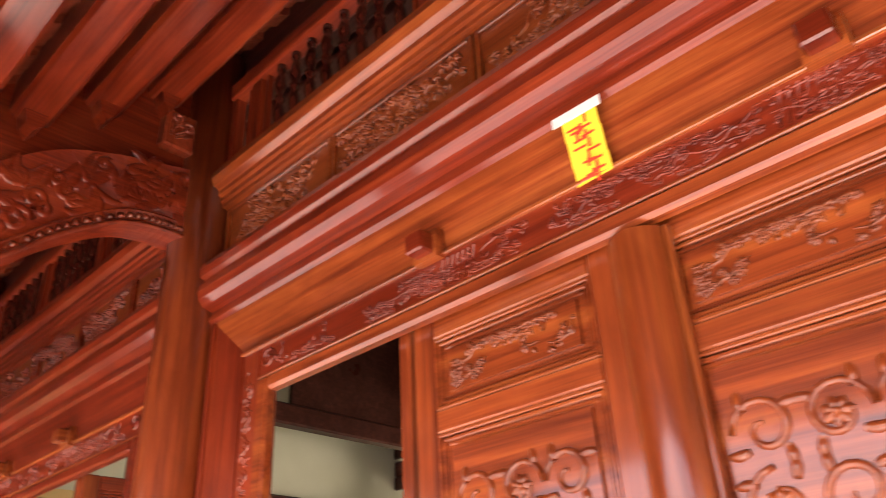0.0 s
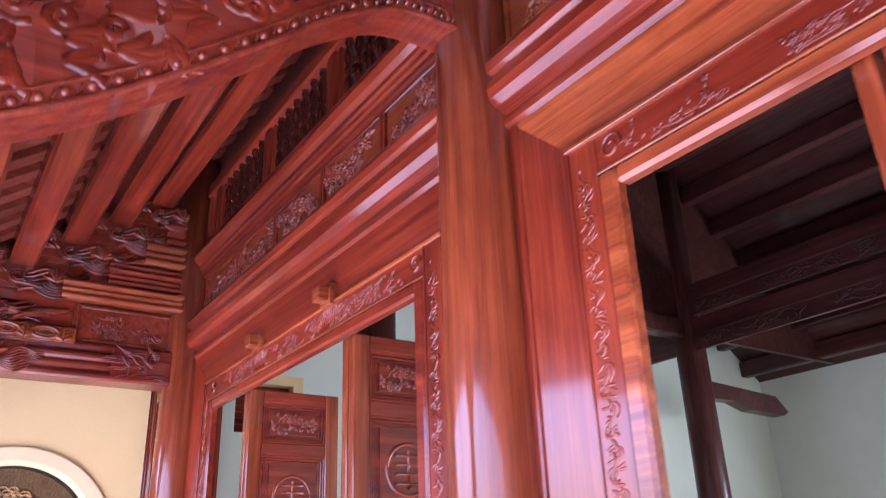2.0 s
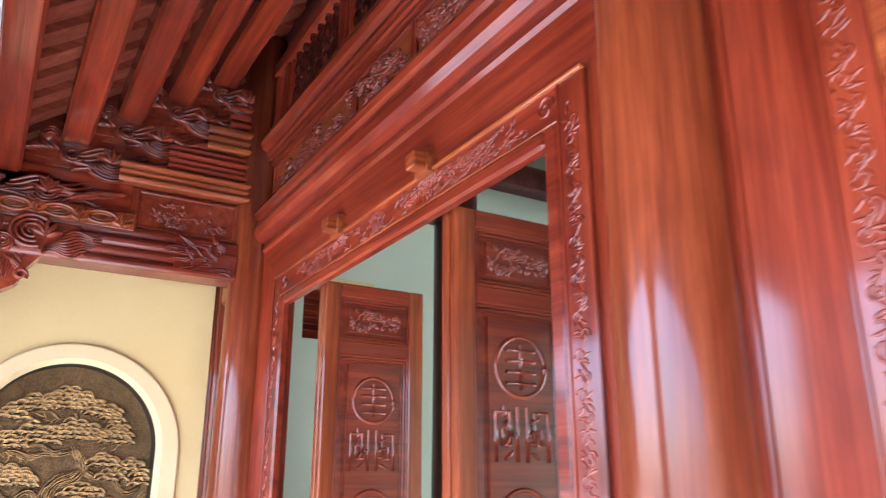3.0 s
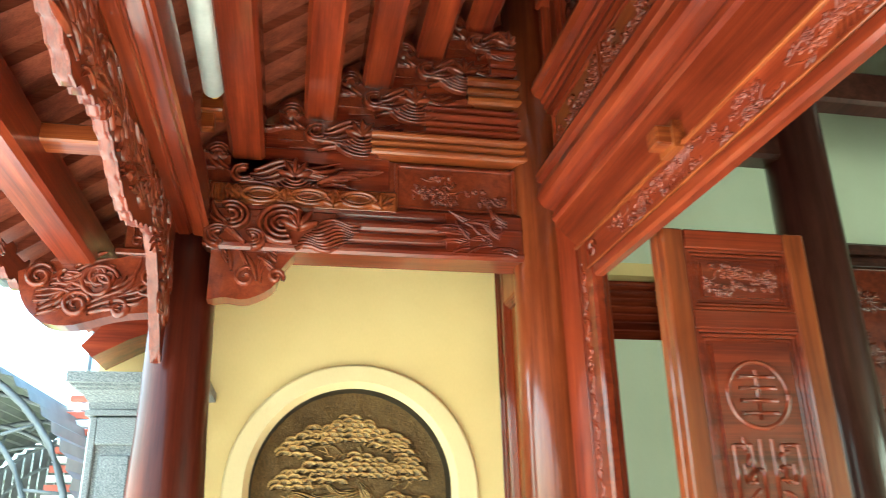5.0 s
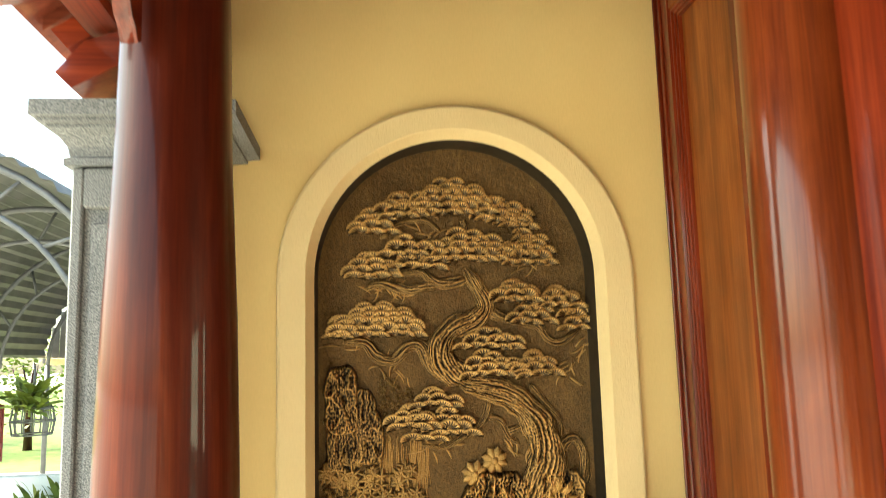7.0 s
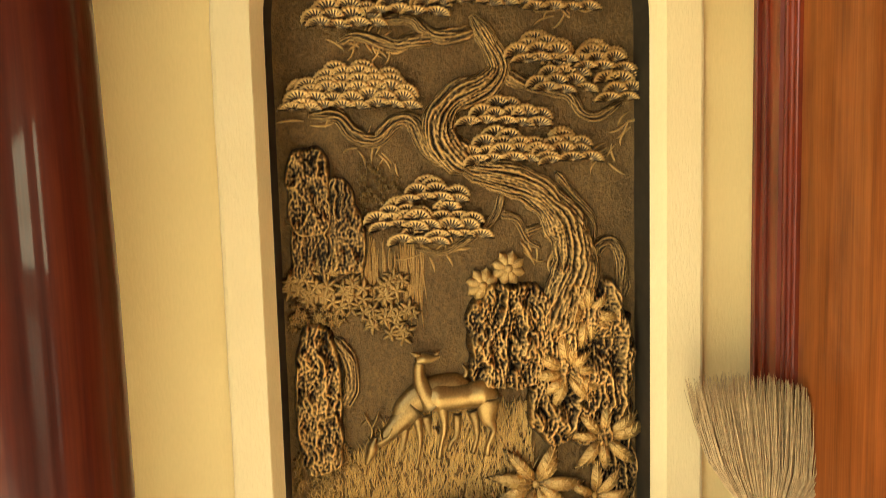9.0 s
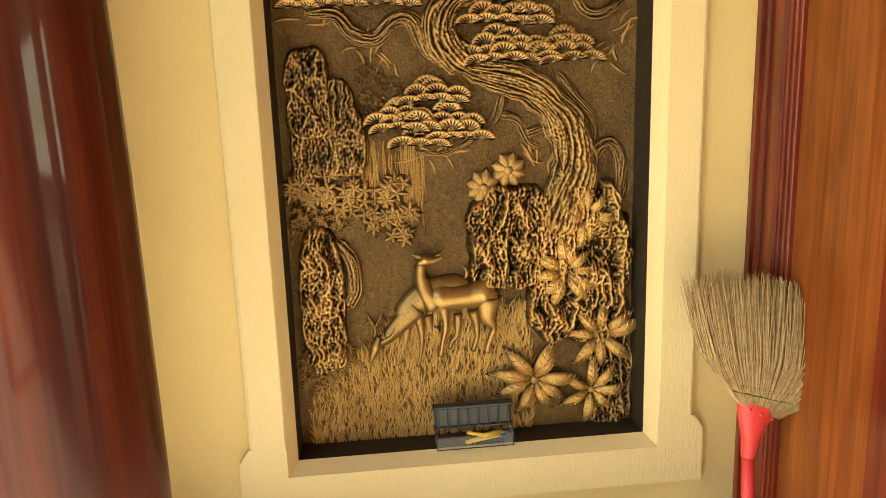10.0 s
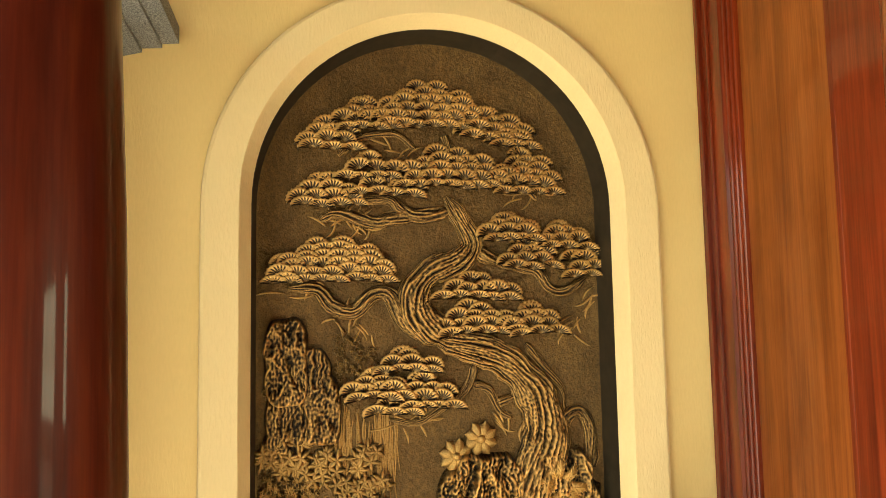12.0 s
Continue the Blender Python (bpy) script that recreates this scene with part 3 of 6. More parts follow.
# ---- carving ----
EX, EY, EZ = Vector((1, 0, 0)), Vector((0, 1, 0)), Vector((0, 0, 1))


def scroll(g, o, U, V, N, r, turns=1.4, start=0.0, hand=1, w=0.012, h=0.008, n=16):
    """A spiral strand that winds in on itself."""
    pts = []
    for i in range(n):
        t = i / (n - 1)
        a = start + hand * 2 * math.pi * turns * t
        q = r * (1 - 0.82 * t)
        pts.append(o + U * (q * math.cos(a)) + V * (q * math.sin(a)))
    g.ribbon(pts, N, [w * (0.5 + 0.5 * math.sin(math.pi * min(1, 0.2 + 0.9 * i / n))) for i in range(n)], h)


def blade(g, o, U, V, N, ang, length, w, h, curl=0.5, n=7):
    """A pointed leaf or flame, bent by curl."""
    pts, p = [], Vector(o)
    for i in range(n):
        a = ang + curl * (i / (n - 1)) ** 1.5
        pts.append(p.copy())
        p = p + (U * math.cos(a) + V * math.sin(a)) * (length / (n - 1))
    g.ribbon(pts, N, [w * (0.35 + 0.65 * math.sin(math.pi * min(1, 0.15 + 0.8 * i / (n - 1)))) * (1 if i < n - 1 else 0.12) for i in range(n)], h)


def blossom(g, o, U, V, N, r, h, petals=6, start=0.0):
    for i in range(petals):
        blade(g, o + N * 0.001, U, V, N, start + 2 * math.pi * i / petals, r, r * 0.75, h, 0.3, 5)
    g.knob(o + N * (h * 0.5), N, r * 0.28, h, 7)


def vine(g, o, U, V, N, length, width, pitch, w=0.012, h=0.007, seed=1):
    """A running vine with alternate scrolls and leaves along U."""
    rng = random.Random(seed)
    n = max(4, int(length / pitch * 10))
    pts = [o + U * (length * i / n) + V * (0.5 * width + 0.17 * width * math.sin(2 * math.pi * (length * i / n) / pitch)) for i in range(n + 1)]
    g.ribbon(pts, N, [w] * (n + 1), h)
    for i in range(int(length / (pitch / 2))):
        u = (i + 0.55) * pitch / 2
        up = i % 2
        c = o + U * u + V * (width * (0.36 if up else 0.64))
        scroll(g, c, U, V, N, width * 0.27, 1.2, rng.uniform(0, 6), 1 if up else -1, w, h, 12)
        for j in range(4):
            blade(g, o + U * (u + rng.uniform(-0.25, 0.25) * pitch) + V * (width * (0.5 + rng.uniform(-0.1, 0.1))), U, V, N,
                  (1 if up else -1) * rng.uniform(0.5, 2.4), width * rng.uniform(0.28, 0.42), w * 1.1, h, rng.uniform(-1, 1), 5)


def foliage(g, o, U, V, N, wide, high, n, seed, w=0.014, h=0.011):
    """A panel filled with a flowering branch: stems, leaves and blossoms."""
    rng = random.Random(seed)
    stems = []
    for k in range(max(2, int(2.4 * wide / high))):
        u0, v0 = wide * rng.uniform(0.05, 0.9), high * rng.uniform(0.1, 0.9)
        a = rng.uniform(-0.5, 0.5) + (math.pi if rng.random() < 0.5 else 0)
        pts = [(u0, v0)]
        for i in range(5):
            u0, v0 = u0 + high * 0.28 * math.cos(a), v0 + high * 0.22 * math.sin(a)
            a += rng.uniform(-0.9, 0.9)
            pts.append((min(max(u0, 0.03 * wide), 0.97 * wide), min(max(v0, 0.08 * high), 0.92 * high)))
        c = smooth_curve([(p[0], p[1], 0) for p in pts], 14)
        g.ribbon([o + U * p.x + V * p.y for p in c], N, w, h * 0.8)
        stems += c
    for i in range(n):
        s = rng.choice(stems)
        u, v = s.x + rng.uniform(-0.2, 0.2) * high, s.y + rng.uniform(-0.25, 0.25) * high
        u, v = min(max(u, 0.04 * wide), 0.96 * wide), min(max(v, 0.12 * high), 0.88 * high)
        p = o + U * u + V * v
        kind = rng.random()
        if kind < 0.12:
            blossom(g, p, U, V, N, high * rng.uniform(0.10, 0.15), h * 1.3, 6, rng.uniform(0, 1))
        elif kind < 0.34:
            scroll(g, p, U, V, N, high * rng.uniform(0.06, 0.11), rng.uniform(0.9, 1.5), rng.uniform(0, 6), rng.choice((1, -1)), w * 0.8, h, 11)
        else:
            a = rng.uniform(0, 6.28)
            for j in range(rng.randint(2, 4)):
                blade(g, p, U, V, N, a + 0.55 * j, high * rng.uniform(0.12, 0.2), w * rng.uniform(0.9, 1.3), h * rng.uniform(0.8, 1.3), rng.uniform(-0.8, 0.8), 5)


def clouds(g, o, U, V, N, wide, high, n, seed, flow=0.0, w=0.03, h=0.022):
    """Swirling cloud-and-flame carving that flows one way."""
    rng = random.Random(seed)
    for i in range(n):
        u, v = rng.uniform(0.06, 0.94) * wide, rng.uniform(0.12, 0.85) * high
        p = o + U * u + V * v
        k = rng.random()
        if k < 0.3:
            r = high * rng.uniform(0.14, 0.26)
            a, hand = rng.uniform(0, 6.28), rng.choice((1, -1))
            scroll(g, p, U, V, N, r, 1.3, a, hand, w * rng.uniform(0.6, 0.9), h, 16)
        else:
            a = flow + rng.uniform(-0.5, 0.5)
            c = rng.uniform(-1.4, 1.4)
            for j in range(3):
                blade(g, p + V * (0.6 * w * (j - 1)), U, V, N, a + 0.12 * (j - 1), high * rng.uniform(0.35, 0.7), w * rng.uniform(0.45, 0.75), h * rng.uniform(0.6, 1.15), c, 9)


# ---- carved bands on the door frames, blocks over the doors ----
frames = [o for o in scene.objects if o.name.startswith("door_frame")]
for i, (x0, x1) in enumerate((BAY1, BAY2)):
    bx0, bx1, bz = x0 - 0.07, x1 + 0.07, HEAD + 0.06
    yb = FACE + 0.012
    g = Geo()
    foliage(g, Vector((bx0, yb, bz + 0.016)), EX, EZ, -EY, bx1 - bx0, 0.10, 480, 3 + i, 0.0085, 0.0050)
    for u in (bx0 + 0.02, bx1 - 0.1):
        scroll(g, Vector((u + 0.04, yb, bz + 0.07)), EX, EZ, -EY, 0.045, 1.5, 0, 1, 0.012, 0.009)
    for k in range(2):
        xs = bx0 + (bx1 - bx0) * (0.33 + 0.34 * k)
        for j in range(7):
            g.ribbon([(xs - 0.07 + 0.022 * j, yb, bz + 0.02), (xs - 0.05 + 0.022 * j, yb, bz + 0.115)], -EY, [0.008, 0.008], 0.005)
    part("band_carving", g, wood_x, frames[i], "low carved vine scrolls")
    for side, xs in ((0, bx0 - 0.11), (1, bx1 + 0.01)):
        g = Geo()
        vine(g, Vector((xs, yb, 1.35)), EZ, EX, -EY, 1.42, 0.09, 0.11, 0.010, 0.0045, 11 + side + 2 * i)
        for j in range(30):
            g.ribbon([(xs + 0.01, yb, 0.75 + 0.019 * j), (xs + 0.09, yb, 0.79 + 0.019 * j)], -EY, [0.008, 0.008], 0.005)
        g.box(xs - 0.012, xs - 0.004, yb - 0.006, yb + 0.01, 0, bz + 0.13, 0.002)
        part("jamb_carving", g, wood_z, frames[i], "low carved vine scrolls")
    g = Geo().box(bx0 - 0.125, bx1 + 0.125, yb - 0.012, yb + 0.01, bz + 0.128, bz + 0.142, 0.003)
    g.box(bx0 - 0.0, bx1, yb - 0.01, yb + 0.01, bz - 0.002, bz + 0.008, 0.003)
    part("bead", g, gold_x, frames[i])
    for xs in (((x0 + x1) / 2 - 0.64, (x0 + x1) / 2 + 0.62) if i == 0 else (-4.25, -5.14)):
        t = thing("pivot_block", "small square wooden block on the board above the doors", "wooden block", "pivot blocks", at=(xs, FACE, 0))
        g = Geo().box(-0.038, 0.038, -0.075, 0.04, 2.855, 2.925, 0.006)
        part("block", g, gold_y if i else wood_x, t)
        g = Geo().prism([(-0.052, 2.84), (0.052, 2.84), (0.052, 2.94), (-0.052, 2.94)], -0.022, 0.04, 1)
        part("collar", g, gold_x, t)

# ---- frieze carving and its dividers ----
for n, (x0, x1) in enumerate(((COL_B + 0.14, COL_A - 0.14), (COL_A + 0.14, COL_Z - 0.14))):
    count = 5
    for k in range(count):
        a = x0 + (x1 - x0) * k / count
        b = x0 + (x1 - x0) * (k + 1) / count
        t = thing("frieze_panel", "orange-brown frieze panel with deeply carved flowering branches", "carved panel", "frieze panels")
        g = Geo()
        g.box(a + 0.004, a + 0.028, 1.574, 1.592, 3.40, 3.66, 0.004)
        g.box(b - 0.028, b - 0.004, 1.574, 1.592, 3.40, 3.66, 0.004)
        g.box(a + 0.028, b - 0.028, 1.574, 1.592, 3.40, 3.42, 0.004)
        g.box(a + 0.028, b - 0.028, 1.574, 1.592, 3.64, 3.66, 0.004)
        part("border", g, carved_orange if n else wood_x, t)
        g = Geo()
        foliage(g, Vector((a + 0.035, 1.59, 3.425)), EX, EZ, -EY, b - a - 0.07, 0.21, 150, 20 + k + 9 * n, 0.017, 0.018)
        part("carving", g, carved_orange if n else carved, t, "carved leaves, scrolls and blossoms")

# ---- balustrade of turned spindles above the frieze ----
SPIN = [(0.017, 0.0), (0.017, 0.03), (0.010, 0.045), (0.015, 0.06), (0.021, 0.10), (0.019, 0.14), (0.010, 0.175), (0.018, 0.19), (0.018, 0.215), (0.010, 0.23), (0.019, 0.265), (0.021, 0.305), (0.015, 0.345), (0.010, 0.36), (0.017, 0.375), (0.017, 0.41)]
for x0, x1 in ((COL_B + 0.14, COL_A - 0.14), (COL_A + 0.14, COL_Z - 0.14)):
    t = thing("spindle_screen", "open screen of turned dark spindles above the frieze", "balustrade", "spindle screens")
    part("top_rail", Geo().box(x0, x1, 1.53, 1.62, 4.30, 4.40, 0.01), wood_x, t)
    part("bottom_rail", Geo().box(x0, x1, 1.54, 1.61, 3.885, 3.905, 0.004), wood_x, t)
    count = 3
    first = None
    part("post", Geo().box(x0, x0 + 0.05, 1.545, 1.605, 3.905, 4.30, 0.006), wood_z, t)
    part("post", Geo().box(x1 - 0.05, x1, 1.545, 1.605, 3.905, 4.30, 0.006), wood_z, t)
    sec = (x1 - x0 - 0.44) / count
    for k in range(count + 1):
        xs = x0 + 0.22 + sec * k
        part("post", Geo().box(xs - 0.04, xs + 0.04, 1.545, 1.605, 3.905, 4.30, 0.006), wood_z, t)
        for dx in (0.075, -0.075):
            part("fret", Geo().box(xs + dx - 0.009, xs + dx + 0.009, 1.56, 1.59, 3.905, 4.30, 0.003), wood_z, t)
        if k < count:
            m = int((sec - 0.32) / 0.119) + 1
            for j in range(m):
                px = xs + 0.5 * sec + 0.119 * (j - 0.5 * (m - 1))
                if first is None:
                    first = mesh_of("spindle", Geo().lathe([(1.4 * r, z) for r, z in SPIN], (0, 0, 0), 12), spindle_wood)
                ob = new("spindle", first)
                ob.location, ob.scale, ob.parent = (px, 1.575, 3.90), (1, 1, 0.98), t


# ---- door leaves ----
def fret(g, o, w, h):
    """Key fret with a round emblem: straight raised bars, a ring and small leaves."""
    def bar(u0, v0, u1, v1, q=0.016):
        a, b = o + EX * (u0 * w) + EZ * v0, o + EX * (u1 * w) + EZ * v1
        g.ribbon([a, (a + b) / 2, b], -EY, [q, q, q], 0.010, 3)
    v = 0.03
    while v + 0.5 < h + 0.12:
        for s in (0.0, 1.0):
            f = (lambda u: u) if s == 0 else (lambda u: 1 - u)
            for p in ((0.08, 0.02, 0.08, 0.20), (0.08, 0.20, 0.30, 0.20), (0.30, 0.20, 0.30, 0.08), (0.30, 0.08, 0.18, 0.08), (0.18, 0.08, 0.18, 0.14), (0.42, 0.02, 0.42, 0.22), (0.42, 0.12, 0.34, 0.12)):
                bar(f(p[0]), v + p[1], f(p[2]), v + p[3])
            for j in range(4):
                blade(g, o + EX * (f(0.22) * w) + EZ * (v + 0.03 + 0.05 * j), EX, EZ, -EY, (0.6 if s == 0 else 2.5) + 0.3 * j, 0.05, 0.02, 0.010, 0.6)
        c = o + EX * (0.5 * w) + EZ * (v + 0.37)
        ring = [c + EX * (0.40 * w * math.cos(2 * math.pi * i / 28)) + EZ * (0.40 * w * math.sin(2 * math.pi * i / 28)) for i in range(29)]
        g.ribbon(ring, -EY, [0.018] * 29, 0.011)
        for q in (-0.22, -0.07, 0.08, 0.22):
            bar(0.26, v + 0.37 + q * w, 0.74, v + 0.37 + q * w)
        bar(0.5, v + 0.37 - 0.3 * w, 0.5, v + 0.37 + 0.3 * w)
        v += 0.56


def door_leaf(width, name_label, opened, carve_seed):
    """A leaf standing in the plane y = 0, x from 0 to width, carved towards -y."""
    t = thing("door_leaf", name_label, "door leaf", "door leaves")
    top, th = 2.69, 0.05
    st = 0.085
    for a, b in ((0, st), (width - st, width)):
        part("stile", Geo().box(a, b, 0, th, 0.06, top, 0.006), gold_z, t)
    for a, b in ((top - 0.075, top), (top - 0.375, top - 0.305), (0.98, 1.07), (0.06, 0.17)):
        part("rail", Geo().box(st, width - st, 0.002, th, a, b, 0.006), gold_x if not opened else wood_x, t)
    for a, b in ((top - 0.305, top - 0.075), (1.07, top - 0.375), (0.17, 0.98)):
        g = Geo().box(st, width - st, 0.02, 0.04, a, b, 0)
        g.prism([(st + 0.055, a + 0.05), (width - st - 0.055, a + 0.05), (width - st - 0.055, b - 0.05), (st + 0.055, b - 0.05)], 0.008, 0.022, 1)
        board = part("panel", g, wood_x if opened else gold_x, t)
        g = Geo()
        for i, q in enumerate((0.0, 0.014, 0.028)):
            y0 = 0.004 + 0.006 * i
            g.box(st + q, st + q + 0.012, y0, 0.03, a + q, b - q, 0.003)
            g.box(width - st - q - 0.012, width - st - q, y0, 0.03, a + q, b - q, 0.003)
            g.box(st + q, width - st - q, y0, 0.03, a + q, a + q + 0.012, 0.003)
            g.box(st + q, width - st - q, y0, 0.03, b - q - 0.012, b - q, 0.003)
        part("moulding", g, wood_x if opened else gold_x, board)
        g = Geo()
        w, h = width - 2 * st - 0.12, b - a - 0.11
        o = Vector((st + 0.06, 0.008, a + 0.055))
        if h < 0.3:
            foliage(g, o, EX, EZ, -EY, w, h, 90, carve_seed, 0.011, 0.009)
        else:
            cx = o + EX * (w / 2)
            if opened:
                fret(g, o, w, h)
            else:
                step = w * 0.32
                for k in range(max(1, round(h / step))):
                    for m in range(3):
                        p = o + EX * (w * (0.18 + 0.32 * m)) + EZ * (step * (k + 0.5))
                        hand = 1 if (k + m) % 2 else -1
                        scroll(g, p, EX, EZ, -EY, w * 0.155, 1.25, 0.5 * math.pi * (k + 2 * m), hand, 0.020, 0.012, 20)
                        if (k + m) % 2:
                            blossom(g, p, EX, EZ, -EY, w * 0.075, 0.014, 7, 0.3 * k)
                        for q in range(4):
                            a_ = math.pi * (0.25 + 0.5 * q)
                            blade(g, p + EX * (w * 0.12 * math.cos(a_)) + EZ * (w * 0.12 * math.sin(a_)), EX, EZ, -EY, a_ + 0.5 * hand, w * 0.11, 0.026, 0.012, 0.9 * hand, 7)
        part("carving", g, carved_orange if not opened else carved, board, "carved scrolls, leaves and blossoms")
    return t


LEAF1 = 0.765
a = door_leaf(LEAF1, "closed carved wooden door leaf with stepped moulded panels", False, 5)
a.location = (-1.665, 1.625, 0)
b = copy_thing(a, pose(-0.855, 1.625, 0))
b = copy_thing(a, pose(-0.085, 1.625, 0))
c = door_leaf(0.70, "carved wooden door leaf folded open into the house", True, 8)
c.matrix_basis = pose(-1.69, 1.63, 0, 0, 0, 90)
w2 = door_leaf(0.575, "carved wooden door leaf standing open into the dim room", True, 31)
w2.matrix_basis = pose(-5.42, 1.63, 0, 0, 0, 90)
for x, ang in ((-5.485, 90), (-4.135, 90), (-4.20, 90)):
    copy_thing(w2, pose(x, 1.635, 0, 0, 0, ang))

# rounded meeting stile between the two closed leaves
prof = [(-0.075 + 0.15 * i / 12, 1.625 - 0.085 * math.sin(math.pi * (0.08 + 0.84 * i / 12)) ** 0.6) for i in range(13)]
g = Geo()
v = [(x - 0.815, y, z) for z in (0.06, 2.645) for x, y in prof]
g.add(v, [(i, i + 1, 14 + i, 13 + i) for i in range(12)], True)
g.add([(x - 0.815, y, 2.645) for x, y in prof], [tuple(range(13))])
g.box(-0.905, -0.725, 1.60, 1.626, 0.06, 2.65, 0.004)
single("meeting_stile", g, gold_z, "rounded glossy wooden strip covering the joint of two door leaves", "door strip", kind="structure")

# ---- yellow paper charm taped above the doors ----
t = thing("paper_charm", "yellow paper charm with red brushed marks taped on the head board", "paper charm", at=(-0.875, FACE, 0))
g = Geo()
rows = [(0.0, 3.045), (0.006, 2.98), (0.002, 2.90), (-0.006, 2.845)]
for (d0, z0), (d1, z1) in zip(rows, rows[1:]):
    y0, y1 = (0.012 - 0.04 * (z - 2.855) / 0.2 - 0.010 for z in (z0, z1))
    g.add([(-0.058, y0, z0 - 0.004), (0.058, y0 - 0.003, z0), (0.055, y1 - 0.003, z1), (-0.060, y1, z1 - 0.004)], [(0, 1, 2, 3)])
part("sheet", g, paper_yellow, t)
g = Geo()
rng = random.Random(4)
for k in range(4):
    zc = 3.005 - 0.048 * k
    for j in range(6):
        x = rng.uniform(-0.03, 0.022)
        z = zc + rng.uniform(-0.02, 0.02)
        y = 0.012 - 0.04 * (z - 2.855) / 0.2 - 0.0165
        if j % 2:
            g.box(x - 0.004, x + 0.004, y, y + 0.001, z - 0.014, z + 0.014, 0)
        else:
            g.box(x - 0.02, x + 0.022, y, y + 0.001, z - 0.0035, z + 0.0035, 0)
part("brush_marks", g, ink_red, t, "red brush strokes")
g = Geo().box(-0.085, 0.075, -0.042, -0.039, 3.03, 3.062, 0)
part("tape", g, tape_white, t, "strip of white tape")

# ---- side panel between the end column and the end wall ----
t = thing("wall_panel", "brown varnished wooden wall panel in a moulded frame beside the end column", "wall panel", kind="structure")
part("stile", Geo().box(END_X + 0.002, -7.43, 1.59, 1.66, 0, 3.9, 0.008), wood_z, t)
part("stile", Geo().box(-6.93, COL_B, 1.59, 1.66, 0, 3.9, 0.008), wood_z, t)
part("rail", Geo().box(-7.43, -6.93, 1.592, 1.66, 2.98, 3.9, 0.006), brown_wood, t)
part("panel", Geo().box(-7.43, -6.93, 1.63, 1.66, 0.1, 2.98, 0), brown_wood, t, "plain brown panel with a blotchy grain")
g = Geo()
for q, d in ((0.0, 0.0), (0.014, 0.008), (0.028, 0.016)):
    g.box(-7.43 + q, -7.415 + q, 1.598 + d, 1.635, 0.1, 2.98 - q, 0.003)
    g.box(-6.945 - q, -6.93 - q, 1.598 + d, 1.635, 0.1, 2.98 - q, 0.003)
    g.box(-7.43 + q, -6.93 - q, 1.598 + d, 1.635, 2.965 - q, 2.98 - q, 0.003)
part("moulding", g, wood_z, t)
g = Geo().box(END_X + 0.045, END_X + 0.06, 1.575, 1.592, 0, 3.9, 0.003).box(END_X + 0.09, END_X + 0.105, 1.58, 1.592, 0, 3.9, 0.003)
part("bead", g, wood_z, t)

# ---- truss at the end column ----
XF = COL_B + 0.09


def tier(y0, y1, z0, z1, mat, parent, d=0.085, steps=3):
    """A stacked beam with a stepped, rounded face."""
    h = (z1 - z0) / steps
    poly = [(COL_B - d, z1), (COL_B - d, z0)]
    for i in range(steps):
        q, z = COL_B + d + 0.008 * ((i + 1) % 2), z0 + h * i
        poly += [(q - 0.016, z + 0.003), (q - 0.004, z + 0.25 * h), (q, z + 0.5 * h), (q - 0.004, z + 0.75 * h), (q - 0.016, z + h - 0.003)]
    return part("beam", Geo().prism(poly, y0, y1, 1), mat, parent)


t = thing("roof_truss", "carved wooden truss of stacked beams with cloud and flame carving", "roof truss")
tier(-0.05, 1.40, 2.87, 3.12, wood_y, t, 0.09, 4)
part("panel", Geo().box(COL_B - 0.04, COL_B + 0.045, 0.75, 1.42, 3.12, 3.38, 0.003), carved, t, "recessed panel carved with a spray of leaves")
g = Geo()
foliage(g, Vector((COL_B + 0.045, 0.83, 3.16)), EY, EZ, EX, 0.52, 0.17, 60, 77, 0.014, 0.012)
for a, b, c, d in ((0.78, 0.80, 3.13, 3.37), (1.37, 1.39, 3.13, 3.37), (0.8, 1.37, 3.13, 3.145), (0.8, 1.37, 3.35, 3.365)):
    g.box(COL_B + 0.04, COL_B + 0.062, a, b, c, d, 0.004)
part("carving", g, carved, t)
tier(0.66, 1.44, 3.385, 3.52, gold_y, t, 0.12, 3)
tier(0.93, 1.45, 3.53, 3.70, wood_y, t, 0.10, 4)
tier(1.15, 1.45, 3.71, 3.885, gold_y, t, 0.11, 3)
tier(1.28, 1.45, 3.895, 4.07, wood_y, t, 0.10, 3)
g = Geo().box(COL_B - 0.05, COL_B + 0.05, -0.08, 0.76, 3.12, 3.42, 0.01)
g.prism([(0.0, 3.40), (0.76, 3.40), (1.40, 3.9), (1.40, 4.2), (1.1, 4.12)], COL_B - 0.04, COL_B + 0.045)
part("backing", g, wood_y, t)
# lotus band, the large swirl at the beam's outer end and the carved inner end
def loop_strand(g, o, ry, rz, w, h, start=0.0, turn=1.0, n=26):
    pts = [o + EY * (ry * math.cos(start + 2 * math.pi * turn * i / (n - 1))) + EZ * (rz * math.sin(start + 2 * math.pi * turn * i / (n - 1))) for i in range(n)]
    g.ribbon(pts, EX, [w] * n, h)


def palmette(g, o, r, w, h, n=5):
    """Pointed leaves that open upwards from one point."""
    for j in range(n):
        a = math.pi * (0.14 + 0.72 * j / (n - 1))
        blade(g, o, EY, EZ, EX, a, r * (0.75 + 0.25 * math.sin(a)), w, h, 0.35 * (j - 0.5 * (n - 1)) / n, 7)


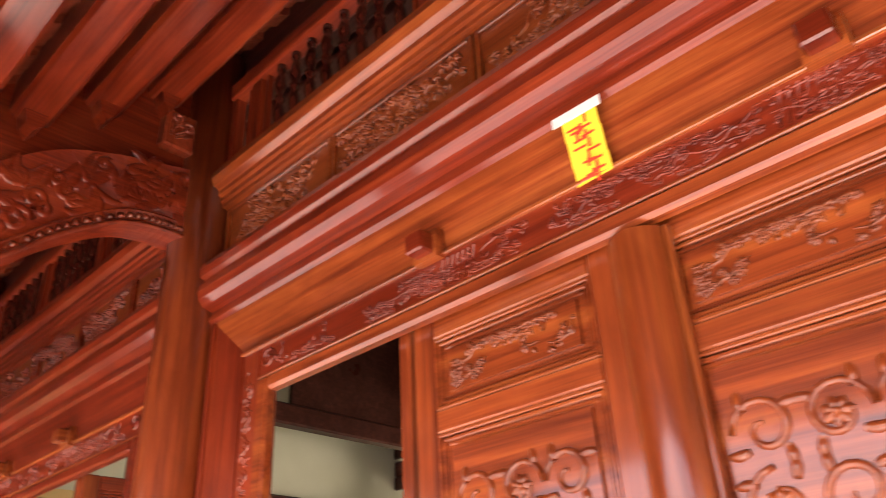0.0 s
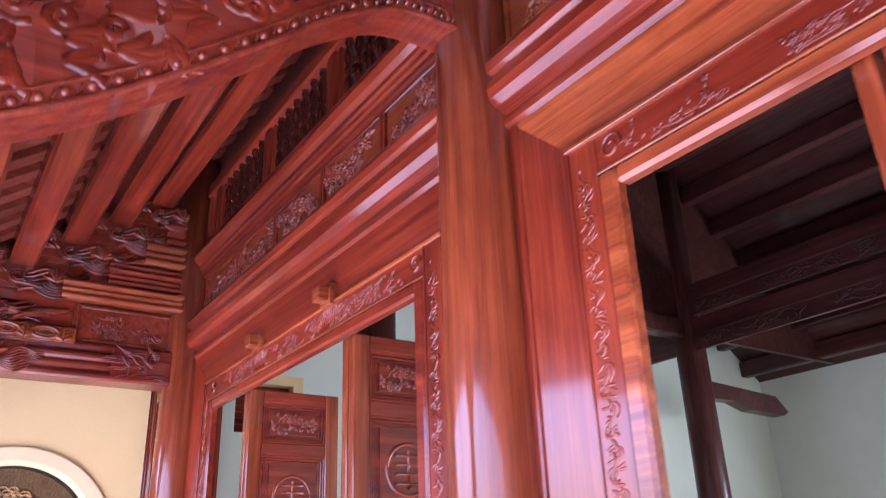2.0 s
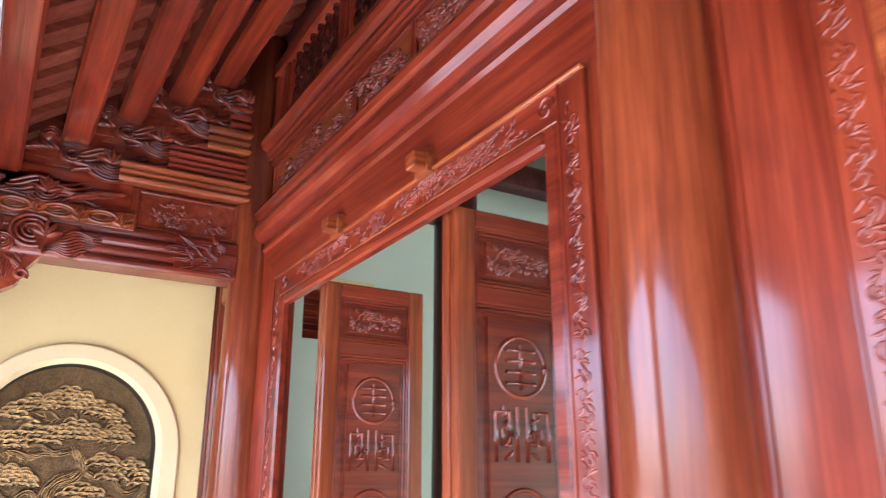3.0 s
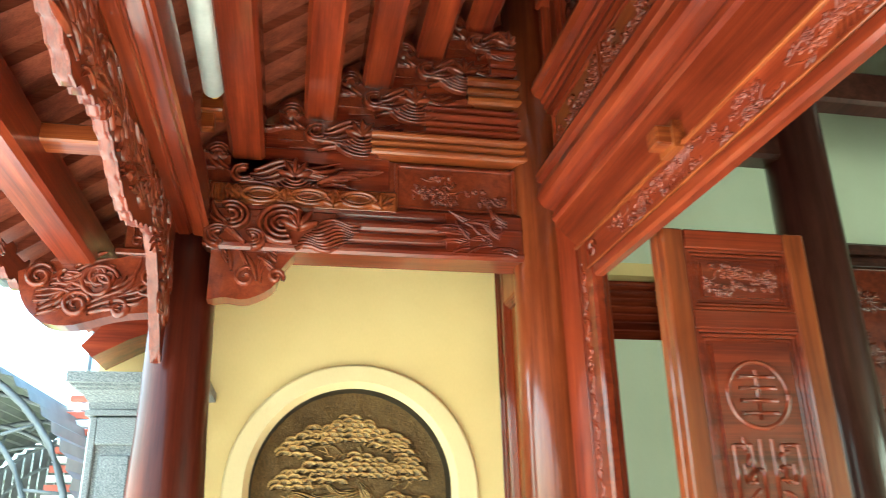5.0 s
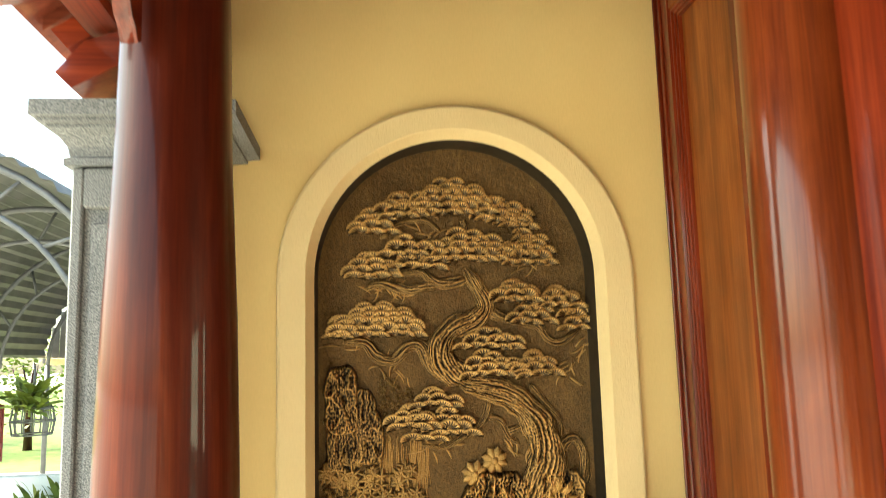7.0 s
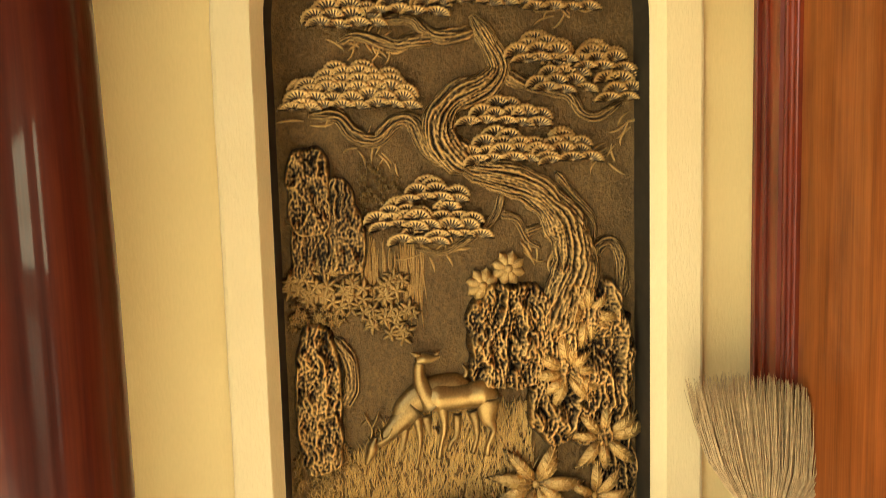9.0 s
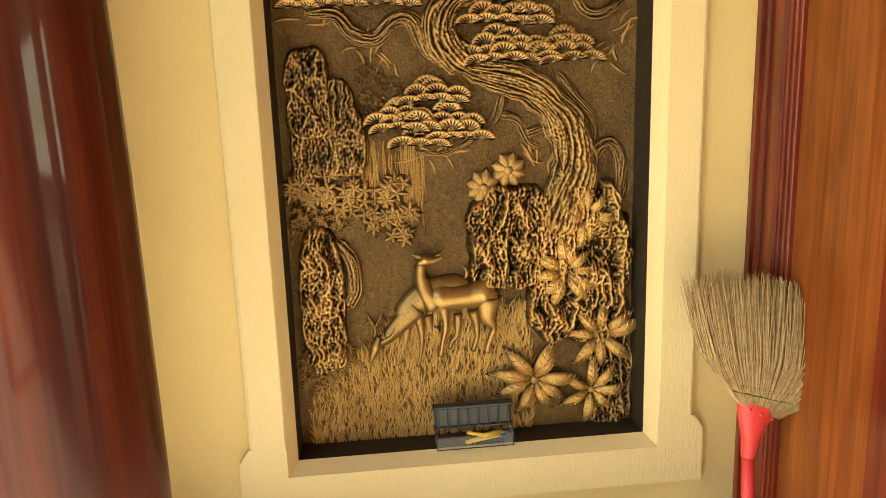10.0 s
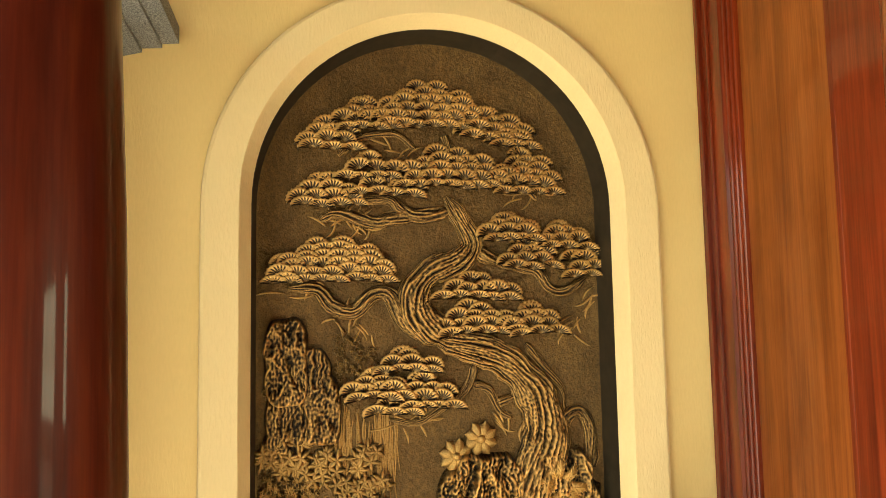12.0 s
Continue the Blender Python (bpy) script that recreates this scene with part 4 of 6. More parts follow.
g = Geo().box(COL_B - 0.06, COL_B + 0.092, -0.06, 0.79, 3.085, 3.20, 0.01)
XB = COL_B + 0.09
for yc in (0.155, 0.375, 0.60):
    o = Vector((XB, yc, 3.145))
    loop_strand(g, o, 0.082, 0.036, 0.026, 0.022)
    loop_strand(g, o, 0.056, 0.020, 0.012, 0.018)
    for s in (1, -1):
        for j in range(3):
            blade(g, o + EY * (s * (0.07 + 0.02 * j)) - EZ * 0.03, EY, EZ, EX, math.pi / 2 - s * (0.35 + 0.2 * j), 0.085, 0.026, 0.020, -0.5 * s, 7)
    palmette(g, o + EY * 0.11 - EZ * 0.04, 0.075, 0.03, 0.024, 3)
for j in range(6):
    blade(g, Vector((XB, -0.05 + 0.018 * j, 3.10)), EY, EZ, EX, 1.9 - 0.15 * j, 0.10, 0.022, 0.018, -0.8, 7)
part("lotus_band", g, carved_orange, t, "band of carved lotus leaves")
g = Geo().box(COL_B - 0.05, COL_B + 0.095, -0.09, 0.52, 2.88, 3.085, 0.02)
o = Vector((COL_B + 0.09, 0.26, 3.0))
for r, w in ((0.105, 0.030), (0.075, 0.026), (0.045, 0.022)):
    loop_strand(g, o, r, 0.85 * r, w, 0.040, 0.6, 0.72)
scroll(g, o, EY, EZ, EX, 0.03, 1.0, 0.5, 1, 0.02, 0.035, 12)
palmette(g, o + EY * 0.07 - EZ * 0.02, 0.12, 0.04, 0.045, 5)
for c, r, hand in (((0.03, 3.03), 0.075, -1), ((-0.02, 2.93), 0.055, 1), ((0.13, 2.92), 0.05, -1)):
    for q in (1.0, 0.68, 0.36):
        loop_strand(g, Vector((COL_B + 0.09, *c)), hand * r * q, 0.85 * r * q, 0.026, 0.045, 0.9, 0.62, 16)
for j in range(9):
    c = Vector((COL_B + 0.09, 0.32 + 0.012 * j, 2.885 + 0.016 * j))
    g.ribbon([c + EY * (0.036 * i) + EZ * (0.016 * math.sin(1.2 * i + 0.7 * j) + 0.002 * i) for i in range(7)], EX, [0.02, 0.026, 0.026, 0.022, 0.02, 0.014, 0.004], 0.026)
for j in range(10):
    blade(g, Vector((COL_B + 0.09, 0.10 - 0.02 * j, 2.90 + 0.022 * (j % 5))), EY, EZ, EX, 2.5 + 0.12 * (j % 4), 0.15, 0.030, 0.040, -1.1, 9)
part("swirl", g, carved, t, "deep cloud and flame carving")
g = Geo().box(COL_B + 0.08, COL_B + 0.096, 1.02, 1.40, 2.885, 3.10, 0.01)
clouds(g, Vector((COL_B + 0.095, 1.02, 2.88)), EY, EZ, EX, 0.38, 0.22, 14, 15, 3.0, 0.025, 0.014)
part("beam_end_carving", g, wood_y, t, "shallow cloud carving on the beam end")


def flame_row(g, o, length):
    """Waves of carved flame that run along a beam, with a palmette over nested feathers."""
    for j in range(7):
        n = 20
        pts, wid = [], []
        for i in range(n):
            u = i / (n - 1)
            pts.append(o + EY * (length * (0.03 * abs(j - 2) + (0.97 - 0.05 * j) * u)) + EZ * (0.022 * j + 0.018 * math.sin(9.5 * u + 0.8 * j) + 0.03 * u) + EX * (0.012 * math.sin(5 * u + j)))
            wid.append(0.034 * (0.25 + 0.75 * math.sin(math.pi * min(1.0, 0.12 + 0.88 * u))))
        g.ribbon(pts, EX, wid, 0.034 + 0.008 * (j % 2))
    for r in (0.055, 0.034):
        loop_strand(g, o + EY * 0.03 + EZ * 0.085 + EX * 0.01, r, 0.8 * r, 0.022, 0.04, 1.2, 0.7, 14)
    c = o + EY * (0.44 * length) + EX * 0.018
    for j in range(6):
        r = 0.035 + 0.017 * j
        loop_strand(g, c + EZ * 0.085, r * 1.25, r, 0.014, 0.036, -2.6, 0.32, 12)
    palmette(g, c + EZ * 0.075, 0.11, 0.036, 0.045, 5)
    for j in range(3):
        blade(g, c + EY * (0.1 + 0.05 * j) + EZ * (0.05 + 0.03 * j), EY, EZ, EX, 0.5 - 0.2 * j, 0.22, 0.034, 0.034, -0.9 + 0.5 * j, 10)


# one rounded head outside each purlin, and a row of flames below it
for k, (y, z) in enumerate(PURLINS[1:]):
    g = Geo()
    g.prism([(y - 0.14, z - 0.16), (y + 0.42 - 0.03 * k, z - 0.14), (y + 0.40 - 0.03 * k, z + 0.0), (y + 0.1, z + 0.01), (y - 0.1, z + 0.02)], COL_B - 0.07, COL_B + 0.05)
    o = Vector((COL_B + 0.05, y - 0.135, z + 0.0))
    g.prism([(o.y + 0.06 * math.cos(a), o.z + 0.03 + 0.085 * math.sin(a)) for a in (math.pi * i / 12 for i in range(13))] + [(o.y - 0.06, o.z - 0.12), (o.y + 0.06, o.z - 0.12)], COL_B - 0.03, COL_B + 0.055)
    g.knob(o + EZ * 0.035, EX, 0.056, 0.020, 14)
    for r in (0.062, 0.046, 0.030):
        loop_strand(g, o + EZ * 0.0 + EX * 0.008, r, 1.1 * r, 0.014, 0.030, 0.2, 0.42, 12)
    for j in range(5):
        blade(g, o + EY * (0.06 - 0.03 * j) - EZ * 0.06, EY, EZ, EX, 2.6 + 0.25 * j, 0.09, 0.024, 0.034, -0.8, 7)
    flame_row(g, Vector((COL_B + 0.05, y - 0.04, z - 0.17)), 0.60 - 0.04 * k)
    part("cloud_head", g, carved, t, "swirling carved head and flames that carry a purlin")
# knee bracket between beam and veranda column
g = Geo()
under = smooth_curve([(0.32, 2.87, 0), (0.26, 2.79, 0), (0.23, 2.71, 0), (0.12, 2.65, 0), (0.02, 2.655, 0), (-0.05, 2.64, 0)], 18)
g.prism([(p.x, p.y) for p in under] + [(-0.05, 2.88), (0.32, 2.88)], COL_B - 0.05, COL_B + 0.06)
clouds(g, Vector((COL_B + 0.06, -0.03, 2.68)), EY, EZ, EX, 0.3, 0.2, 9, 61, 2.2, 0.03, 0.022)
part("knee_bracket", g, carved, t, "curved carved bracket")
# console outside the column, under the eave
g = Geo()
lower = smooth_curve([(-0.24, 2.58, 0), (-0.42, 2.56, 0), (-0.60, 2.51, 0), (-0.72, 2.53, 0), (-0.80, 2.62, 0), (-0.83, 2.74, 0)], 20)
g.prism([(p.x, p.y) for p in lower] + [(-0.72, 2.79), (-0.5, 2.80), (-0.24, 2.87)], COL_B - 0.055, COL_B + 0.055)
clouds(g, Vector((COL_B + 0.055, -0.82, 2.53)), EY, EZ, EX, 0.58, 0.26, 18, 83, 0.4, 0.035, 0.02)
for c, r in (((-0.50, 2.70), 0.085), ((-0.74, 2.72), 0.06), ((-0.58, 2.60), 0.06)):
    scroll(g, Vector((COL_B + 0.058, *c)), EY, EZ, EX, r, 1.7, 0.3, 1, 0.026, 0.022, 24)
part("console", g, carved, t, "carved console carrying the eave")
g = Geo().box(COL_B - 0.06, COL_B + 0.06, -0.42, -0.29, 2.86, 3.0, 0.008).box(COL_B - 0.08, COL_B + 0.08, -0.45, -0.27, 2.83, 2.86, 0.006)
clouds(g, Vector((COL_B + 0.06, -0.41, 2.87)), EY, EZ, EX, 0.11, 0.12, 6, 3, 1.5, 0.02, 0.012)
part("cap_block", g, carved, t, "small carved block")

# ---- curved beam at the other column ----
t = thing("curved_beam", "arched red-brown veranda beam carved with scrolls along its face", "beam")
lower = smooth_curve([(1.47, 3.49, 0), (1.40, 3.475, 0), (1.27, 3.475, 0), (1.10, 3.435, 0), (0.88, 3.29, 0), (0.73, 3.155, 0), (0.40, 2.89, 0), (0.10, 2.69, 0), (-0.15, 2.58, 0), (-0.45, 2.50, 0)], 40)
upper = smooth_curve([(1.47, 3.87, 0), (1.30, 3.83, 0), (1.03, 3.77, 0), (0.78, 3.665, 0), (0.50, 3.43, 0), (0.31, 3.26, 0), (0.12, 3.13, 0), (-0.15, 3.0, 0), (-0.45, 2.86, 0)], 40)
g = Geo()
H = 0.075
for i in range(39):
    a, b, c, d = lower[i], lower[i + 1], upper[i + 1], upper[i]
    v = []
    for x, k in ((COL_A - H, 0.0), (COL_A + H, 0.0)):
        v += [(x, a.x, a.y), (x, b.x, b.y), (x, c.x, c.y), (x, d.x, d.y)]
    g.add(v, [(0, 1, 2, 3), (4, 5, 6, 7), (0, 1, 5, 4), (3, 2, 6, 7)], True)
part("beam", g, wood_y, t)
g = Geo()
XA = COL_A + H
# raised border and chain of beads along the lower edge
g.ribbon([(XA, p.x, p.y + 0.012) for p in lower], EX, [0.022] * 40, 0.012)
g.ribbon([(XA, p.x, p.y + 0.075) for p in lower], EX, [0.012] * 40, 0.008)
fine = smooth_curve([(p.x, p.y, 0) for p in lower[::4]], 84)
for i, p in enumerate(fine):
    if i % 2:
        g.knob((XA, p.x, p.y + 0.045), (1, 0, 0), 0.016, 0.012, 7)
    else:
        blade(g, Vector((XA, p.x, p.y + 0.03)), EY, EZ, EX, 1.2, 0.04, 0.014, 0.011, 1.0, 5)
part("bead_chain", g, carved, t, "chain of carved beads")
g = Geo()
rng = random.Random(12)
for i in range(3, 38, 2):
    a, b = lower[i], upper[i]
    for s in (0.34, 0.5, 0.66, 0.82):
        p = Vector((XA, a.x + (b.x - a.x) * s, a.y + (b.y - a.y) * s))
        if rng.random() < 0.5:
            scroll(g, p, EY, EZ, EX, rng.uniform(0.035, 0.07), 1.3, rng.uniform(0, 6), rng.choice((1, -1)), 0.034, 0.008, 15)
        else:
            q = rng.uniform(0, 6.28)
            for j in range(3):
                blade(g, p, EY, EZ, EX, q + 0.35 * j, rng.uniform(0.1, 0.17), 0.044, 0.008, rng.choice((1.2, -1.2)), 9)
part("carving", g, wood_y, t, "leafy scrolls in low relief")
g = Geo().prism([(p.x, p.y) for p in upper] + [(-0.45, roof_z(-0.45)), (1.47, roof_z(1.47))], COL_A - 0.03, COL_A + 0.03)
part("infill_board", g, wood_y, t, "plain dark board between beam and roof")
for y, z in PURLINS[1:]:
    g = Geo().prism([(y - 0.045, z), (y - 0.03, z - 0.06), (y, z - 0.10), (y + 0.03, z - 0.06), (y + 0.045, z)], COL_A + 0.03, COL_A + 0.12)
    part("corbel", g, wood_y, t, "small pointed corbel under a purlin")
g = Geo().box(COL_A - 0.06, COL_A + 0.09, 1.24, 1.40, 3.93, 4.14, 0.01)
clouds(g, Vector((COL_A + 0.09, 1.25, 3.95)), EY, EZ, EX, 0.14, 0.17, 5, 7, 1.0, 0.02, 0.014)
part("corner_block", g, carved, t)

# ---- eaves beam, hanging valance, lamp ----
for x0, x1 in ((COL_B, COL_A), (COL_A, COL_Z), (COL_Z, EAST_X)):
    g = Geo().box(x0, x1, -0.22, -0.06, 2.955, 3.14, 0.01)
    g.box(x0, x1, -0.20, -0.145, 2.945, 2.965, 0.006).box(x0, x1, -0.135, -0.08, 2.945, 2.965, 0.006)
    single("eaves_beam", g, wood_x, "grooved red-brown beam between the veranda columns", "beam", "eaves beams")
for x0, x1 in ((COL_B + 0.09, COL_A - 0.10), (COL_A + 0.10, COL_Z - 0.10)):
    t = thing("valance", "hanging carved valance board with a scalloped lower edge", "valance", "valances")
    n = 120
    low = []
    for i in range(n + 1):
        u = i / n
        x = x0 + (x1 - x0) * u
        d = min(x - x0, x1 - x)
        z = 2.70 - 0.05 * math.cos(2 * math.pi * d / 0.9) - (0.34 * max(0.0, 1 - d / 0.55) ** 1.6)
        z += 0.018 * abs(math.sin(math.pi * d / 0.085)) - 0.01
        low.append((x, z))
    low[0], low[-1] = (x0, 2.36), (x1, 2.36)
    g = Geo()
    for (xa, za), (xb, zb) in zip(low, low[1:]):
        v = [(xa, y, z) for y in (-0.245, -0.205) for z in (za, 2.96)] + [(xb, y, z) for y in (-0.245, -0.205) for z in (zb, 2.96)]
        g.add(v, [(0, 1, 5, 4), (2, 3, 7, 6), (0, 2, 6, 4)])
    g.add([(x0, -0.245, 2.36), (x0, -0.205, 2.36), (x0, -0.205, 2.96), (x0, -0.245, 2.96)], [(0, 1, 2, 3)])
    g.add([(x1, -0.245, 2.36), (x1, -0.205, 2.36), (x1, -0.205, 2.96), (x1, -0.245, 2.96)], [(0, 1, 2, 3)])
    part("board", g, wood_x, t)
    g = Geo()
    clouds(g, Vector((x0, -0.206, 2.72)), EX, EZ, EY, x1 - x0, 0.24, 150, 21, 0.2, 0.028, 0.018)
    clouds(g, Vector((x0, -0.206, 2.5)), EX, EZ, EY, 0.24, 0.3, 12, 22, 1.4, 0.022, 0.014)
    clouds(g, Vector((x1 - 0.24, -0.206, 2.5)), EX, EZ, EY, 0.24, 0.3, 12, 23, 1.4, 0.022, 0.014)
    tagged(part("carving", g, carved, t, "dark pierced scrollwork"), kind="stuff")
    g = Geo().ribbon([(x, -0.225, z + 0.002) for x, z in low], -EZ, [0.042] * len(low), 0.004)
    part("edge", g, wood_x, t, "lighter rounded lower edge")

t = thing("tube_lamp", "unlit white tube lamp fixed along the veranda beam", "tube lamp", at=(-5.83, -0.03, 3.36))
part("tube", Geo().lathe([(0.03, 0.0), (0.042, 0.004), (0.042, 1.2), (0.03, 1.204)], (0, 0, 0), 20, 0), white_plastic, t, "long milky plastic cover")
part("end_cap", Geo().lathe([(0.018, -0.045), (0.018, -0.02), (0.03, -0.018), (0.03, 0.0)], (0, 0, 0), 14, 0), yellow_plastic, t, "small yellowed end fitting")
t = single("tie_block", Geo().box(-6.10, -5.99, -0.10, -0.002, 3.36, 3.45, 0.008).box(-6.07, -6.02, -0.098, -0.04, 3.29, 3.365, 0.006), gold_y, "short pale wooden tie between beam and purlin", "wooden tie")

# cross ties under the eave and the fascia
for x in (-1.9, -3.7, -5.52):
    single("eave_tie", Geo().box(x - 0.05, x + 0.05, -0.62, -0.20, 2.90, 2.97, 0.008), gold_y, "short wooden tie between eaves beam and outer purlin", "wooden tie", "eave ties")
g = Geo()
n = 260
for i in range(n):
    xa, xb = (COL_B - 0.25 + (EAST_X - COL_B + 0.25) * k / n for k in (i, i + 1))
    za, zb = (2.765 - 0.035 * abs(math.sin(math.pi * x / 0.16)) for x in (xa, xb))
    v = [(xa, y, z) for y in (-0.93, -0.89) for z in (za, 2.95)] + [(xb, y, z) for y in (-0.93, -0.89) for z in (zb, 2.95)]
    g.add(v, [(0, 1, 5, 4), (2, 3, 7, 6), (0, 2, 6, 4)])
clouds(g, Vector((COL_B - 0.2, -0.889, 2.79)), EX, EZ, EY, 4.0, 0.13, 60, 33, 0.2, 0.02, 0.012)
single("fascia", g, wood_x, "carved red-brown fascia board along the eave", "fascia board", kind="structure")
g = Geo()
pts = [(x, -0.97, 2.80) for x in (COL_B - 0.25, EAST_X)]
g.tube(pts, 0.045, 10)
single("gutter", g, steel, "grey metal gutter along the eave", "gutter", kind="structure")

# rafter ends and red boards at the end wall, above the stone pier
t = thing("gable_bracket", "red-brown boarded bracket at the end of the yellow wall", "bracket")
part("board", Geo().prism([(-0.76, 2.62), (-0.70, 2.56), (-0.52, 2.66), (-0.3, 2.75), (-0.3, 2.85), (-0.66, 2.74)], END_X + 0.0, END_X + 0.35), wood_y, t)
part("board", Geo().prism([(-0.80, 2.80), (-0.74, 2.73), (-0.62, 2.80), (-0.68, 2.88)], END_X + 0.0, END_X + 0.3), wood_y, t)

# ---- granite pier at the end wall ----
t = thing("stone_pier", "grey granite pier with a stepped capital at the veranda end", "stone pier", at=(-7.45, -0.5025, 0))
part("shaft", Geo().box(-0.33, 0.31, -0.1325, 0.1325, -0.5, 2.24, 0.012).box(0.30, 0.325, -0.07, 0.07, 0.3, 2.05, 0.006).box(0.295, 0.335, -0.1325, -0.095, -0.5, 2.235, 0.006).box(0.295, 0.335, 0.095, 0.1325, -0.5, 2.235, 0.006).box(0.295, 0.335, -0.095, 0.095, 2.10, 2.235, 0.006), stone, t)
prof = [(0.0, 2.24), (0.03, 2.24), (0.03, 2.27), (0.012, 2.28), (0.02, 2.32), (0.05, 2.36), (0.09, 2.385), (0.09, 2.40), (0.12, 2.405), (0.12, 2.42), (0.145, 2.425), (0.145, 2.49)]
g = Geo()
v = []
for d, z in prof:
    d, z = 0.74 * d, 2.24 + 0.80 * (z - 2.24)
    v += [(-0.33 - d, -0.1325 - d, z), (0.33 + d, -0.1325 - d, z), (0.33 + d, 0.135 + 2.6 * d, z), (-0.33 - d, 0.135 + 2.6 * d, z)]
f = [(4 * i + k, 4 * i + (k + 1) % 4, 4 * i + 4 + (k + 1) % 4, 4 * i + 4 + k) for i in range(len(prof) - 1) for k in range(4)]
g.add(v, f + [tuple(len(v) - 4 + k for k in range(4)), (3, 2, 1, 0)])
part("capital", g, stone, t, "stepped stone capital")


# ---- bronze relief in the niche ----
relief = thing("relief_panel", "dark bronze and gold relief of a gnarled pine over rocks", "relief panel")


def at(y, z, d=0.0):
    """From the panel's drawing to the world."""
    return Vector((RELIEF_X + d, 1.03 * y - 0.011, 1.03 * z - 0.1256))


g = Geo()
ny, nz = 150, 280
for i in range(ny + 1):
    for j in range(nz + 1):
        y, z = Y0 + (Y1 - Y0) * i / ny, Z0 + (Z1 - Z0) * j / nz
        q = noise.fractal(Vector((y * 9, z * 5, 0)), 1.0, 2.0, 5)
        r = noise.noise(Vector((y * 90, z * 45, 3)))
        low = max(0.0, min(1.0, (0.70 - z) / 0.3)) * 0.012
        g.v.append((RELIEF_X + 0.004 * q + 0.0012 * r + low, y, z))
for i in range(ny):
    for j in range(nz):
        a = i * (nz + 1) + j
        g.f.append((a, a + nz + 1, a + nz + 2, a + 1))
        g.s.append(True)
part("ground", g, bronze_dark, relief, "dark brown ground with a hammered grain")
g = Geo()
rim = arch(*NICHE)
rin = arch(Y0 + 0.008, Y1 - 0.008, Z0 + 0.004, Z1 - 0.008)
for ra, rb, xa, xb in ((rim, rin, LIP - 0.001, RELIEF_X - 0.012),):
    m = len(ra)
    for i in range(m):
        j = (i + 1) % m
        g.add([(xa, *ra[i]), (xa, *ra[j]), (xb, *rb[j]), (xb, *rb[i])], [(0, 1, 2, 3)], i not in (0, m - 1, m - 2))
part("rim", g, patina, relief, "blackened sloping rim")


def fan(g, y, z, r, tilt, d, squash=1.0, ribs=9):
    """A ribbed scallop of pine needles, opening upwards: domed, with a turned-down rim."""
    na = ribs * 2
    verts, faces = [], []
    rings = ((0.08, 0.0, 0.0), (0.35, 0.10, 0.10), (0.68, 0.20, 0.17), (0.92, 0.26, 0.20), (1.0, 0.22, 0.10), (0.98, -0.30, 0.0))
    for q, hh, amp in rings:
        for i in range(na + 1):
            a = tilt + math.pi * (0.02 + 0.96 * i / na)
            edge = 1.0 - (0.07 * (i % 2) if q > 0.9 else 0)
            ridge = amp * r * (0.5 if i % 2 == 0 else -0.5)
            verts.append(at(y + r * q * edge * math.cos(a) * 1.08, z + r * squash * q * edge * math.sin(a), d + hh * r + ridge))
    for j in range(len(rings) - 1):
        for i in range(na):
            a = j * (na + 1) + i
            faces.append((a, a + na + 1, a + na + 2, a + 1))
    g.add(verts, faces, True)


PINES = [(0.684, 2.320, 0.350, 0.168), (0.482, 2.286, 0.206, 0.120), (0.367, 2.216, 0.184, 0.116), (0.882, 2.261, 0.208, 0.120), (0.952, 2.235, 0.149, 0.120),
         (0.996, 2.108, 0.215, 0.165), (0.499, 2.118, 0.196, 0.102), (0.753, 2.115, 0.341, 0.148), (0.358, 2.037, 0.229, 0.117), (0.552, 2.064, 0.223, 0.102),
         (0.376, 1.820, 0.372, 0.157), (0.228, 1.791, 0.121, 0.100), (0.944, 1.922, 0.196, 0.107), (1.002, 1.837, 0.185, 0.117), (1.124, 1.898, 0.178, 0.108),
         (1.184, 1.827, 0.119, 0.149), (0.837, 1.732, 0.273, 0.097), (0.835, 1.630, 0.279, 0.115), (1.015, 1.623, 0.181, 0.109), (0.608, 1.504, 0.209, 0.087),
         (0.506, 1.432, 0.201, 0.106), (0.662, 1.406, 0.194, 0.121), (0.570, 1.378, 0.167, 0.086)]
rng = random.Random(2)
for cy, cz, w, h in PINES:
    g = Geo()
    r = 0.042
    rows = max(2, round((h - 0.02) / 0.0245))
    for k in range(rows):
        s = 1 - k / max(1, rows - 1)
        half = 0.5 * w * math.sqrt(max(0.10, 1 - (0.93 * s) ** 2)) - 0.75 * r
        n = max(1, round(2 * half / 0.050))
        for i in range(n + 1):
            y = cy + (half * (2 * i / n - 1) if half > 0 else 0.0) + rng.uniform(-0.006, 0.006) + (0.011 if k % 2 else -0.011)
            z = cz - 0.5 * h + s * (h - r) + rng.uniform(-0.005, 0.005) - 0.12 * h * (abs(y - cy) / (0.5 * w)) ** 2 * s
            if Y0 + 0.035 < y < Y1 - 0.03:
                fan(g, y, z, r * rng.uniform(0.86, 1.1), rng.uniform(-0.2, 0.2) - 0.7 * (y - cy) / w, 0.006 + 0.030 * (1 - s) + 0.006 * rng.random(), 0.70 if k == rows - 1 and rows > 2 else 0.95)
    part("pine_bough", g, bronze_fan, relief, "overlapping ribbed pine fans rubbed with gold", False)


